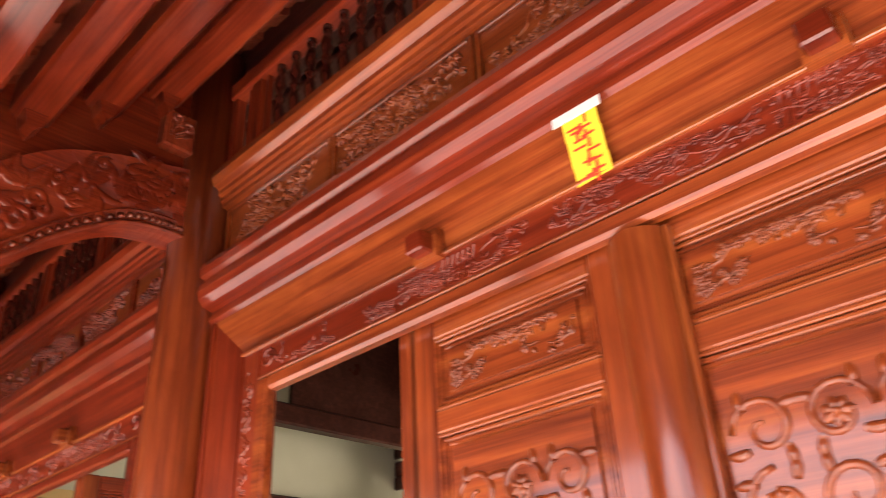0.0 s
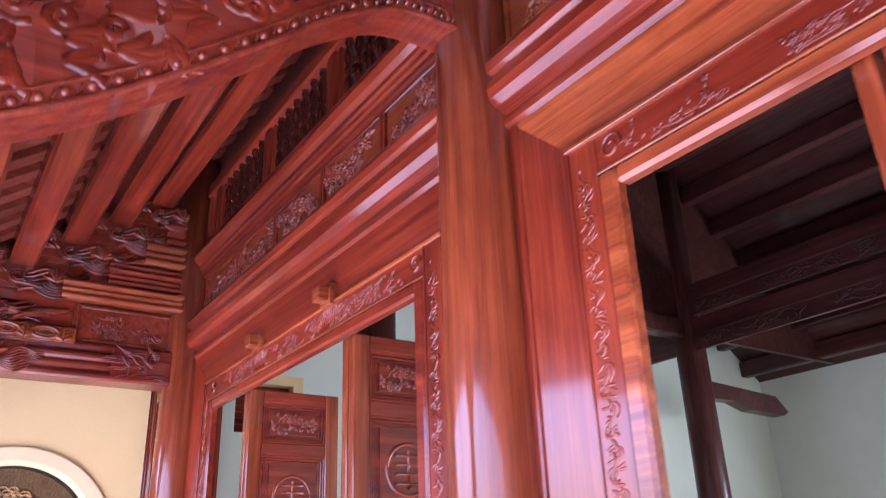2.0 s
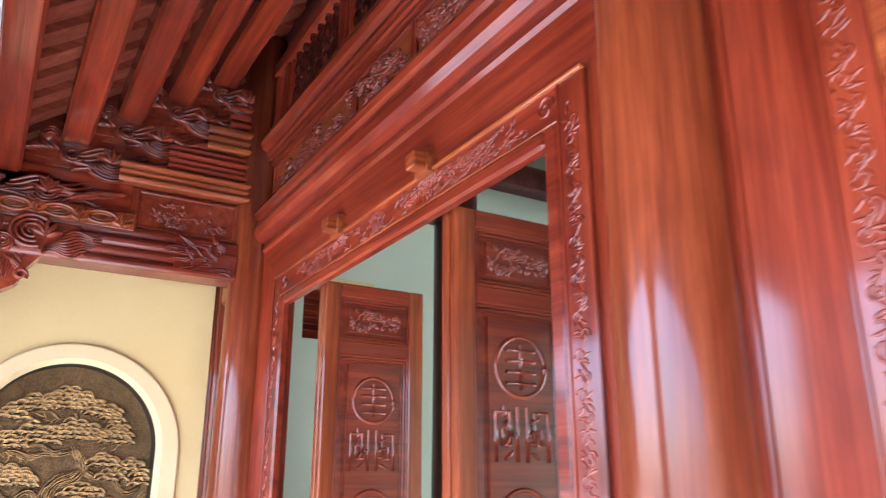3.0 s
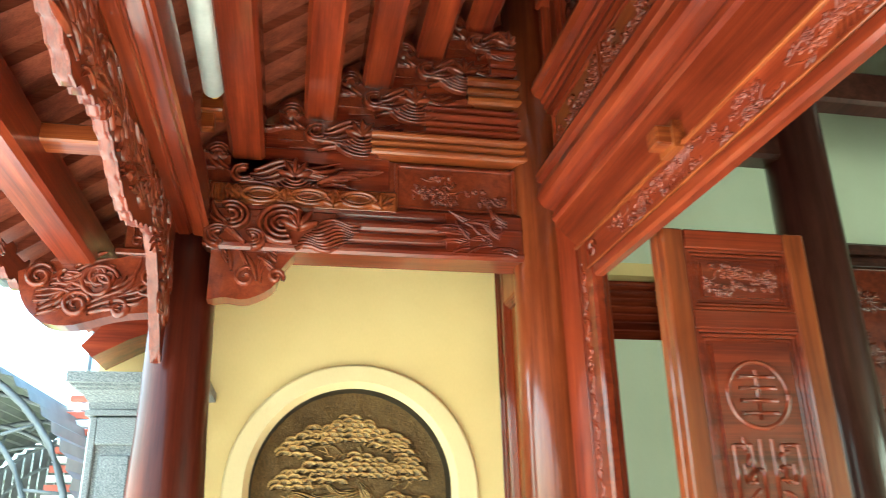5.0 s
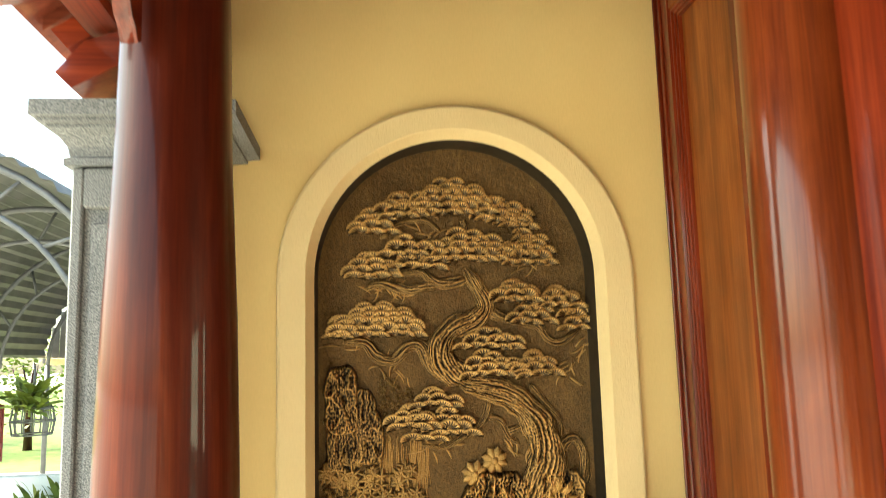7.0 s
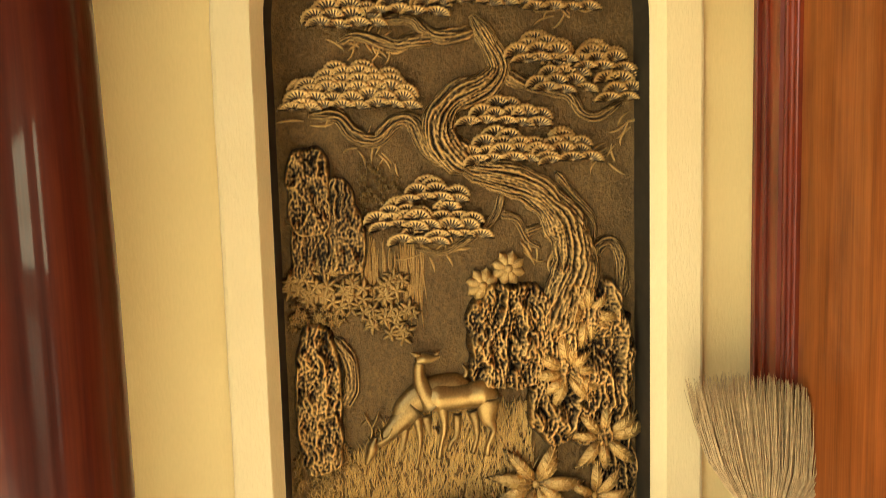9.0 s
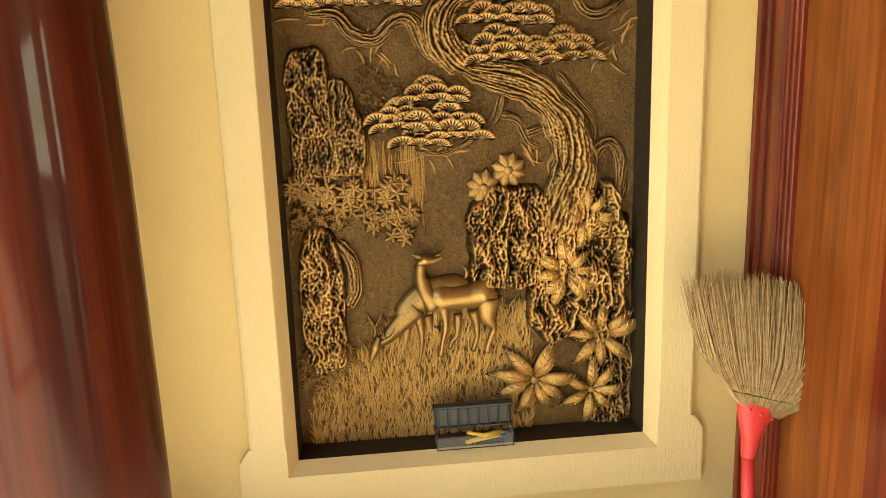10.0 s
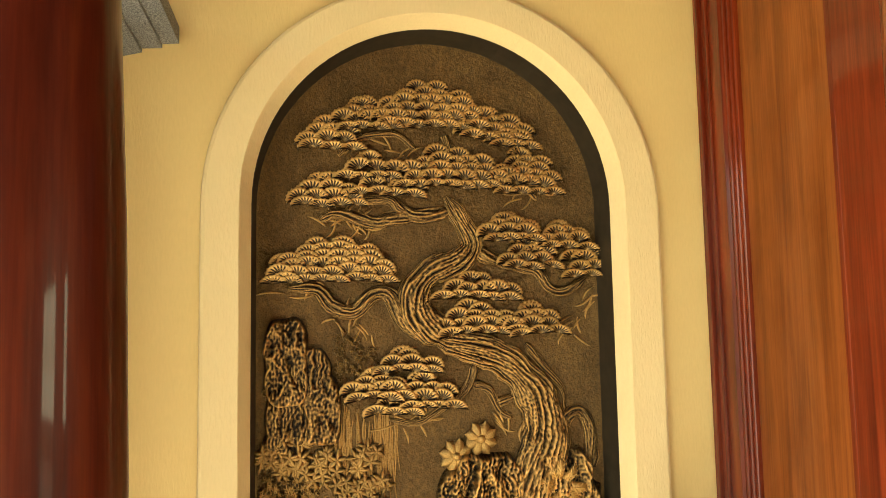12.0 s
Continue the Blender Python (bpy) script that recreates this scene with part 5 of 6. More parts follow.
def limb(name, pts, w0, w1, strands=5, d=0.0, seed=1):
    """A gnarled branch: one body whose rounded face is furrowed by long twisted ridges of bark, with knots."""
    c = smooth_curve([at(*p, d) for p in pts], max(30, 30 * len(pts)))
    n, k = len(c), max(14, int(5 * strands) + 8)
    g = Geo()
    run = 0.0
    for i, p in enumerate(c):
        run += (p - c[max(i - 1, 0)]).length
        t = (c[min(i + 1, n - 1)] - c[max(i - 1, 0)]).normalized()
        side = t.cross(EX).normalized()
        u = i / (n - 1)
        w = (w0 + (w1 - w0) * u) * (1 + 0.22 * noise.noise(Vector((run * 14, seed * 3.1, 0)))) * min(1.0, 0.35 + 9 * u, 0.45 + 9 * (1 - u))
        for j in range(k + 1):
            a = math.pi * j / k
            twist = strands * (j / k) + 0.8 * math.sin(run * 9 + seed)
            f = 1 - 2 * abs(noise.noise(Vector((twist * 1.5, run * 7, seed * 7.3))))
            f += 0.6 * noise.noise(Vector((twist * 3.1, run * 22, seed))) + 0.4 * noise.noise(Vector((twist * 6, run * 80, seed)))
            r = 0.5 * w * (1 + 0.10 * f)
            g.v.append(tuple(p + side * (r * math.cos(a)) + EX * (math.sin(a) * (0.36 * w + 0.16 * w * (f - 0.3)) - 0.002)))
    for i in range(n - 1):
        for j in range(k):
            g.f.append((i * (k + 1) + j, (i + 1) * (k + 1) + j, (i + 1) * (k + 1) + j + 1, i * (k + 1) + j + 1))
            g.s.append(True)
    g.f += [tuple(range(k + 1))[::-1], tuple(range((n - 1) * (k + 1), n * (k + 1)))]
    g.s += [False, False]
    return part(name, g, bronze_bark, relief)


limb("trunk", [(0.735, 2.017), (0.788, 1.933), (0.816, 1.860), (0.774, 1.809), (0.677, 1.770), (0.627, 1.700), (0.644, 1.630), (0.732, 1.557)], 0.055, 0.115, 7, 0.006, 1)
limb("trunk", [(0.687, 1.567), (0.795, 1.538), (0.922, 1.482), (1.012, 1.376), (1.042, 1.261), (1.013, 1.148), (0.964, 1.030)], 0.09, 0.15, 10, 0.008, 2)
limb("trunk", [(1.021, 1.394), (1.082, 1.268), (1.070, 1.145), (1.028, 1.026)], 0.08, 0.085, 6, 0.004, 3)
limb("trunk", [(0.691, 1.565), (0.603, 1.616), (0.550, 1.698), (0.498, 1.702), (0.435, 1.650), (0.369, 1.669), (0.325, 1.721), (0.237, 1.729)], 0.066, 0.038, 5, 0.006, 5)
limb("trunk", [(0.746, 1.788), (0.676, 1.738), (0.662, 1.682), (0.691, 1.614)], 0.030, 0.026, 3, 0.012, 6)
limb("trunk", [(1.102, 1.267), (1.122, 1.304), (1.164, 1.317), (1.196, 1.263), (1.203, 1.138)], 0.045, 0.05, 4, 0.0, 4)
BRANCHES = [[(0.760, 1.969), (0.643, 1.953), (0.589, 1.974), (0.550, 2.003), (0.462, 2.002)], [(0.630, 1.953), (0.549, 1.942), (0.500, 1.931), (0.391, 1.959), (0.331, 1.937)], [(0.816, 1.841), (0.897, 1.812), (0.996, 1.790), (1.039, 1.771), (1.072, 1.720), (1.126, 1.707), (1.199, 1.748)]]
TWIGS = [[(0.988, 1.540), (1.051, 1.464), (1.106, 1.391), (1.111, 1.319)], [(0.826, 1.488), (0.803, 1.418), (0.755, 1.368), (0.683, 1.322), (0.630, 1.300), (0.543, 1.315)],
         [(0.811, 1.418), (0.864, 1.396), (0.896, 1.331), (0.939, 1.304)], [(0.889, 1.354), (0.937, 1.369), (0.989, 1.388)],
         [(0.392, 2.144), (0.463, 2.203), (0.571, 2.221), (0.643, 2.168)], [(0.735, 2.220), (0.753, 2.170)], [(0.910, 2.084), (0.937, 2.038), (1.013, 2.039), (1.041, 2.011)]]
for i, p in enumerate(BRANCHES):
    limb("branch", p, 0.052, 0.030, 4, 0.006, 10 + i)
for i, p in enumerate(TWIGS):
    limb("branch", p, 0.032, 0.017, 3, 0.004, 20 + i)
# thin bare twigs
g = Geo()
rng = random.Random(8)
for y, z, m in ((0.44, 1.60, 10), (0.42, 1.94, 22), (0.60, 1.31, 9), (0.94, 1.30, 9), (1.12, 1.59, 7), (1.02, 2.03, 6), (1.16, 1.70, 8), (0.58, 2.16, 6), (0.28, 1.71, 8)):
    for k in range(m):
        blade(g, at(y + rng.uniform(-0.07, 0.07), z + rng.uniform(-0.03, 0.03), 0.001), EY, EZ, EX, rng.uniform(0, 6.28), rng.uniform(0.04, 0.09), 0.009, 0.008, rng.uniform(-1.4, 1.4), 7)
part("twigs", g, bronze_bark, relief, "fine bare twigs")


def rock(name, y0, y1, z0, z1, h, seed, fold=1.0, tall=0.35):
    """Craggy rock: one lumpy mass with an uneven outline, cut by upright folds."""
    g = Geo()
    ny_, nz_ = max(20, int((y1 - y0) / 0.0028)), max(20, int((z1 - z0) / 0.0038))
    for i in range(ny_ + 1):
        for j in range(nz_ + 1):
            u, v = 2 * i / ny_ - 1, 2 * j / nz_ - 1
            y, z = y0 + (y1 - y0) * i / ny_, z0 + (z1 - z0) * j / nz_
            edge = 1 - abs(u) ** 3 - max(0.0, v) ** 3 * (0.8 + tall * u * u) - max(0.0, -v) ** 6
            edge += 0.35 * noise.noise(Vector((y * 16, z * 16, seed)))
            body = max(0.0, min(1.0, 3.0 * edge))
            bend = 0.022 * noise.noise(Vector((z * 13, y * 7, seed))) + 0.008 * noise.noise(Vector((z * 40, y * 20, seed)))
            f = 1 - 2.2 * abs(noise.noise(Vector(((y + bend) * 26 * fold, z * 7, seed * 2.7))))
            f += 0.9 * noise.noise(Vector((y * 20, z * 13, seed * 5.1))) + 0.45 * (1 - 2 * abs(noise.noise(Vector(((y + bend) * 70 * fold, z * 26, seed * 1.3))))) + 0.35 * noise.noise(Vector((y * 150, z * 110, seed)))
            g.v.append(tuple(at(min(max(y, Y0 + 0.03), Y1 - 0.03), z, -0.012 + body * (0.014 + 1.3 * h * max(0.0, 0.42 + 0.5 * f)))))
    for i in range(ny_):
        for j in range(nz_):
            a = i * (nz_ + 1) + j
            g.f.append((a, a + nz_ + 1, a + nz_ + 2, a + 1))
            g.s.append(True)
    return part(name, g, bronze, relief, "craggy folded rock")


def leaves(name, y0, y1, z0, z1, n, seed, size=0.03, h=0.014, petals=5):
    """A bush of small pointed leaves in rosettes."""
    rng = random.Random(seed)
    g = Geo()
    for i in range(n):
        a, q = rng.uniform(0, 6.28), 0.62 * math.sqrt(rng.random())
        q *= 1 + 0.25 * math.sin(3 * a + seed)
        o = at(max(Y0 + 0.035, (y0 + y1) / 2 + (y1 - y0) * q * math.cos(a)), (z0 + z1) / 2 + (z1 - z0) * q * math.sin(a), 0.008 * rng.random() + 0.010 * (0.6 - q))
        a = rng.uniform(0, 6.28)
        for k in range(petals):
            blade(g, o, EY, EZ, EX, a + 2 * math.pi * k / petals, size * rng.uniform(0.8, 1.2), size * 0.5, h, 0.3, 5)
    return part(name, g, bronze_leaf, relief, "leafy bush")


def fern(y, z, size, n, seed, droop=0.5):
    """A plant with broad ribbed leaves that arch out from one point."""
    rng = random.Random(seed)
    g = Geo()
    for k in range(n):
        a = 2 * math.pi * k / n + rng.uniform(-0.2, 0.2)
        ln, c = size * rng.uniform(0.8, 1.15), rng.uniform(-droop, droop)
        pts, p = [], at(y, z, 0.012)
        for i in range(9):
            b = a + c * (i / 8)
            pts.append(p + EX * (0.034 * math.sin(math.pi * i / 8)))
            p = p + (EY * math.cos(b) + EZ * math.sin(b)) * (ln / 8)
        wid = [ln * 0.29 * math.sin(math.pi * (0.08 + 0.9 * i / 8)) for i in range(9)]
        g.ribbon(pts, EX, wid, [0.24 * q + 0.004 for q in wid], 8)
        g.ribbon([q + EX * (0.24 * w_ + 0.002) for q, w_ in zip(pts[:-1], wid)], EX, [0.005] * 8, 0.005, 3)
        for i in range(1, 8):
            for s in (1, -1):
                t = (pts[i + 1] - pts[i - 1]).normalized()
                side = t.cross(EX) * s
                q = pts[i] + EX * (0.23 * wid[i] + 0.003)
                g.ribbon([q, q + side * (0.22 * wid[i]) + t * 0.006 - EX * (0.02 * wid[i]), q + side * (0.42 * wid[i]) + t * 0.014 - EX * (0.11 * wid[i])], EX, [0.004, 0.005, 0.003], 0.003, 3)
    g.knob(at(y, z, 0.02), EX, size * 0.12, 0.014, 8)
    return part("fern", g, bronze_leaf, relief, "broad-leaved plant with ribbed leaves")


rock("rock", Y0 + 0.035, 0.30, 1.36, 1.64, 0.026, 1, 0.8)
rock("rock", 0.24, 0.37, 1.36, 1.54, 0.016, 7, 2.0)
rock("rock", 0.28, 0.40, 1.24, 1.47, 0.024, 2, 0.6, 1.5)
rock("rock", Y0 + 0.035, 0.30, 1.22, 1.42, 0.018, 8, 1.6)
rock("rock", Y0 + 0.035, 0.31, 0.62, 1.10, 0.034, 3, 0.8)
rock("rock", 0.69, 0.99, 0.86, 1.20, 0.040, 4, 0.9)
rock("rock", 0.88, 1.245, 0.66, 1.20, 0.036, 5, 0.9)
rock("rock", 1.08, 1.245, 0.36, 0.74, 0.024, 6)
limb("rock", [(0.29, 1.05), (0.33, 0.98), (0.335, 0.89), (0.31, 0.83)], 0.045, 0.05, 4, 0.004, 41)
limb("rock", [(0.22, 1.02), (0.27, 0.94), (0.25, 0.84), (0.20, 0.74)], 0.045, 0.055, 5, 0.004, 42)
limb("rock", [(0.80, 1.17), (0.87, 1.10), (0.89, 1.0), (0.90, 0.92)], 0.04, 0.05, 5, 0.008, 43)
limb("rock", [(0.76, 1.12), (0.78, 1.03), (0.75, 0.93)], 0.05, 0.045, 5, 0.006, 44)
# falling water
g = Geo()
rng = random.Random(5)
for k in range(46):
    y = rng.uniform(0.38, 0.57)
    zt = rng.uniform(1.28, 1.38)
    c = smooth_curve([at(y, zt), at(y + rng.uniform(-0.008, 0.008), zt - 0.08), at(y + rng.uniform(-0.012, 0.012), zt - rng.uniform(0.16, 0.26))], 9)
    g.ribbon(c, EX, 0.009, 0.006, 3)
part("waterfall", g, bronze_dark, relief, "fine falling strands of water")
leaves("bush", Y0 + 0.04, 0.36, 1.15, 1.27, 40, 11, 0.032, 0.016, 5)
leaves("bush", 0.30, 0.48, 1.13, 1.23, 22, 12, 0.032, 0.016, 5)
leaves("bush", 0.40, 0.54, 1.04, 1.14, 22, 13, 0.030, 0.016, 5)
leaves("bush", 0.38, 0.50, 1.40, 1.56, 120, 14, 0.009, 0.008, 4)
leaves("bush", Y0 + 0.03, 0.30, 1.08, 1.16, 70, 15, 0.014, 0.012)
leaves("bush", Y0 + 0.03, 0.33, 0.55, 0.74, 120, 16, 0.016, 0.014)
leaves("bush", 0.20, 0.34, 1.36, 1.46, 50, 17, 0.012, 0.010)
for y, z in ((0.751, 1.196), (0.832, 1.246)):
    g = Geo()
    blossom(g, at(y, z, 0.014), EY, EZ, EX, 0.058, 0.016, 8, y * 9)
    part("flower", g, bronze_leaf, relief, "star-shaped flower")
fern(1.077, 1.092, 0.12, 9, 21)
fern(1.013, 0.911, 0.13, 10, 22)
fern(1.128, 0.692, 0.15, 8, 23)
fern(0.908, 0.55, 0.155, 9, 24)
fern(1.10, 0.50, 0.12, 7, 25)
limb("branch", [(Y0 + 0.03, 0.40), (0.21, 0.48), (0.235, 0.55), (0.17, 0.57)], 0.022, 0.012, 3, 0.004, 51)
# grass
g = Geo()
rng = random.Random(9)
for k in range(3600):
    z = rng.uniform(0.36, 0.80)
    y = rng.uniform(max(Y0 + 0.05, 0.16 + 1.1 * max(0, z - 0.50)), 0.90)
    blade(g, at(y, z, 0.010 * max(0, (0.78 - z) / 0.4)), EY, EZ, EX, math.pi / 2 + rng.uniform(-0.5, 0.5), rng.uniform(0.028, 0.052), 0.0062, 0.013, rng.uniform(-0.7, 0.7), 4)
tagged(part("grass", g, bronze_grass, relief, "low relief grass"), kind="stuff")


def figure(strands, label):
    """A plain smooth figure in relief, laid up from rounded strands (path, widths, height, depth)."""
    g = Geo()
    for path, wid, h, d in strands:
        m = 5 * len(path)
        c = smooth_curve([at(*p, d) for p in path], m)
        m = len(c)
        ws = []
        for i in range(m):
            u = (len(wid) - 1) * i / (m - 1)
            k = min(int(u), len(wid) - 2)
            ws.append(wid[k] + (wid[k + 1] - wid[k]) * (u - k))
        g.ribbon(c, EX, ws, [h * (0.3 + 0.7 * w / max(ws)) for w in ws], 8)
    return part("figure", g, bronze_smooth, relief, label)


LEG = (0.040, 0.026, 0.015, 0.012, 0.017)
# the one that grazes, behind
figure([([(0.475, 0.775), (0.50, 0.81), (0.546, 0.847), (0.60, 0.872), (0.66, 0.885), (0.70, 0.88)], (0.05, 0.085, 0.10, 0.095, 0.075, 0.03), 0.034, 0.004),
        ([(0.53, 0.82), (0.471, 0.764), (0.43, 0.725), (0.402, 0.708)], (0.09, 0.062, 0.046, 0.036), 0.030, 0.010),
        ([(0.404, 0.732), (0.393, 0.70), (0.381, 0.668), (0.372, 0.647)], (0.018, 0.040, 0.026, 0.013), 0.030, 0.014),
        ([(0.531, 0.80), (0.542, 0.725), (0.536, 0.663), (0.526, 0.619)], LEG, 0.020, 0.010), ([(0.497, 0.765), (0.488, 0.701), (0.47, 0.654), (0.457, 0.628)], LEG, 0.016, 0.006),
        ([(0.563, 0.79), (0.572, 0.737), (0.587, 0.701), (0.596, 0.682)], LEG, 0.016, 0.004), ([(0.589, 0.75), (0.581, 0.702), (0.560, 0.666)], (0.03, 0.016, 0.014), 0.012, 0.002),
        ([(0.688, 0.905), (0.694, 0.925), (0.682, 0.948)], (0.016, 0.018, 0.006), 0.012, 0.010),
        ([(0.388, 0.725), (0.393, 0.755), (0.378, 0.79), (0.369, 0.81)], (0.011, 0.010, 0.009, 0.004), 0.010, 0.008), ([(0.393, 0.758), (0.411, 0.795), (0.418, 0.818)], (0.009, 0.008, 0.004), 0.009, 0.008),
        ([(0.379, 0.785), (0.368, 0.777), (0.360, 0.772)], (0.008, 0.007, 0.004), 0.008, 0.008), ([(0.407, 0.716), (0.43, 0.725), (0.447, 0.738), (0.455, 0.761)], (0.012, 0.011, 0.010, 0.005), 0.012, 0.028),
        ([(0.424, 0.722), (0.42, 0.735), (0.418, 0.748)], (0.009, 0.008, 0.004), 0.010, 0.026)], "smooth grazing animal figure with branched antlers")
# the one with its head raised, in front
figure([([(0.556, 0.838), (0.60, 0.845), (0.65, 0.846), (0.70, 0.848), (0.745, 0.853), (0.785, 0.842)], (0.05, 0.100, 0.088, 0.082, 0.098, 0.045), 0.044, 0.016),
        ([(0.59, 0.825), (0.558, 0.875), (0.545, 0.925), (0.547, 0.968)], (0.085, 0.058, 0.038, 0.034), 0.036, 0.020),
        ([(0.537, 0.968), (0.560, 0.976), (0.585, 0.976), (0.610, 0.982)], (0.022, 0.038, 0.028, 0.015), 0.032, 0.026),
        ([(0.552, 0.985), (0.535, 0.990), (0.520, 0.997)], (0.012, 0.018, 0.004), 0.012, 0.030), ([(0.590, 0.985), (0.603, 0.991), (0.612, 1.0)], (0.010, 0.014, 0.004), 0.010, 0.030),
        ([(0.610, 0.83), (0.619, 0.761), (0.607, 0.70), (0.598, 0.655)], (0.050, 0.028, 0.018, 0.014, 0.019), 0.026, 0.026),
        ([(0.662, 0.79), (0.658, 0.724), (0.64, 0.698), (0.630, 0.672)], (0.034, 0.022, 0.016, 0.018), 0.016, 0.010),
        ([(0.758, 0.84), (0.757, 0.776), (0.774, 0.737), (0.757, 0.69), (0.751, 0.655)], (0.085, 0.055, 0.022, 0.016, 0.020), 0.030, 0.026),
        ([(0.712, 0.80), (0.721, 0.748), (0.721, 0.706), (0.707, 0.660)], (0.045, 0.026, 0.016, 0.018), 0.020, 0.012),
        ([(0.766, 0.885), (0.772, 0.900), (0.779, 0.918)], (0.018, 0.018, 0.006), 0.014, 0.028)], "smooth standing animal figure with its head raised")

# ---- plastic tray with pliers on the niche floor ----
t = thing("tool_tray", "black ribbed plastic tray lid standing on the niche edge", "plastic tray", at=(RELIEF_X + 0.09, 0.70, Z0 + 0.004))
g = Geo().box(-0.012, 0.008, -0.128, 0.128, 0.058, 0.128, 0.006).box(-0.016, 0.016, -0.135, 0.135, 0.122, 0.135, 0.004).box(-0.016, 0.014, -0.132, 0.132, 0.054, 0.062, 0.003)
for k in range(8):
    g.box(0.004, 0.016, -0.119 + 0.0335 * k, -0.113 + 0.0335 * k, 0.06, 0.124, 0.002)
part("lid", g, black_plastic, t)
g = Geo().box(-0.016, 0.058, -0.128, 0.128, 0.0, 0.004, 0.001)
for y in (-0.128, 0.124):
    g.box(-0.016, 0.058, y, y + 0.004, 0.004, 0.056, 0.001)
g.box(0.055, 0.058, -0.124, 0.124, 0.004, 0.045, 0.001)
part("box", g, clear_plastic, t, "clear plastic box")
t = thing("pliers", "small pair of pliers with yellow handles lying in the tray", "pliers", at=(RELIEF_X + 0.12, 0.73, Z0 + 0.014))
part("handle", Geo().tube([(0.0, -0.06, 0.0), (0.005, -0.01, 0.012), (0, 0.06, 0.018)], [0.007, 0.008, 0.007], 8), yellow_plastic, t)
part("handle", Geo().tube([(0.0, -0.055, 0.035), (0.005, 0.0, 0.022), (0, 0.06, 0.032)], [0.006, 0.008, 0.006], 8), yellow_plastic, t)
part("jaw", Geo().tube([(0.0, 0.055, 0.024), (0.0, 0.085, 0.026)], [0.012, 0.005], 8), steel, t, "grey steel jaws")

# ---- broom leaning upside down beside the niche ----
t = thing("broom", "straw broom with a red plastic handle standing head up", "broom", at=(-7.33, 1.495, 0))
g = Geo()
g.tube([(0.06, -0.015, 0.0), (0.0, 0.0, 0.30)], 0.019, 14)
part("handle", g, red_plastic, t)
g = Geo()
rows = [(0.30, 0.0, 0.021, 0.021), (0.36, 0.004, 0.028, 0.024), (0.43, 0.012, 0.052, 0.026), (0.47, 0.02, 0.066, 0.026)]
v = []
for z, y, hw, hd in rows:
    for i in range(16):
        a = 2 * math.pi * i / 16
        v.append((hd * math.cos(a), y + hw * math.sin(a), z - 0.5 * (hw - 0.02) * math.sin(a)))
g.add(v, [(16 * j + i, 16 * j + (i + 1) % 16, 16 * j + 16 + (i + 1) % 16, 16 * j + 16 + i) for j in range(3) for i in range(16)], True)
for s in (-0.035, 0.0, 0.035):
    g.knob((0.026, 0.02 + s, 0.445 - 0.5 * s), (1, 0, 0), 0.006, 0.004, 6)
part("socket", g, red_plastic, t, "flared red plastic socket")
rng = random.Random(6)
g = Geo()
for k in range(1500):
    f = rng.uniform(-1, 1)
    d = rng.uniform(-1, 1)
    b = Vector((0.020 * d, 0.02 + 0.062 * f, 0.45 - 0.03 * f))
    ln = 0.40 * (1 - 0.20 * max(0, f) ** 2) * rng.uniform(0.82, 1.04)
    ang = 0.05 + 0.46 * f
    tip = b + Vector((0.035 * d - 0.03, math.sin(ang) * ln, math.cos(ang) * ln))
    mid_ = b + (tip - b) * 0.45 + Vector((0.02 * d + 0.006, 0.035 * f + 0.05 * max(0.0, f) + rng.uniform(-0.006, 0.006), -0.02 * max(0.0, f)))
    c = smooth_curve([b, mid_, tip + Vector((0, rng.uniform(-0.01, 0.01), 0))], 5)
    g.ribbon(c, EX, [0.0036, 0.004, 0.0036, 0.003, 0.0012], 0.002, 2)
tagged(part("straw", g, straw, t, "fan of dry grass straw"), kind="stuff")
g = Geo()
for q in (0.05, 0.075):
    g.ribbon([(0.030, 0.02 + (0.075 + q * 0.45) * s, 0.45 + q - 0.03 * s) for s in (-1, -0.6, -0.2, 0.2, 0.6, 1)], EX, [0.005] * 6, 0.004, 3)
part("stitching", g, leaf_green, t, "faded green stitching")

# ---- inside the house ----
t = thing("louvre_vent", "dark brown wooden louvre set back in the wall opening", "louvre vent", at=(END_X - 0.12, 0, 0))
for k in range(9):
    z = VZ0 + 0.03 + 0.055 * k
    part("slat", Geo().add([(-0.02, VY0, z), (-0.02, VY1 - 0.1, z), (0.03, VY1 - 0.1, z + 0.05), (0.03, VY0, z + 0.05), (-0.02, VY0, z + 0.012), (-0.02, VY1 - 0.1, z + 0.012), (0.03, VY1 - 0.1, z + 0.062), (0.03, VY0, z + 0.062)],
         [(0, 1, 2, 3), (4, 5, 6, 7), (0, 1, 5, 4), (2, 3, 7, 6)]), wood_y, t)
part("frame", Geo().box(-0.04, -0.02, VY0, VY1, VZ0, VZ1, 0.002), dark_wood_x, t)
g = Geo().box(END_X - 0.2, END_X + 0.003, VY1 - 0.10, VY1, VZ0, VZ1, 0.002).box(END_X - 0.2, END_X + 0.004, VY0, VY1, VZ1 - 0.09, VZ1, 0.002)
single("vent_reveal", g, yellow, "cream-yellow painted reveal of the vent opening", "reveal", kind="structure")
t = thing("altar_screen", "carved brown wooden screen on the inner wall", "wooden screen", at=(END_X + 0.12, 4.5, 0))
part("panel", Geo().box(-0.1, 0.0, -0.6, 1.6, 2.16, 3.35, 0.01), carved, t)
part("cornice", Geo().box(-0.1, 0.06, -0.65, 1.65, 3.35, 3.42, 0.02).box(-0.1, 0.1, -0.7, 1.7, 3.42, 3.5, 0.02), dark_wood_x, t)
g = Geo()
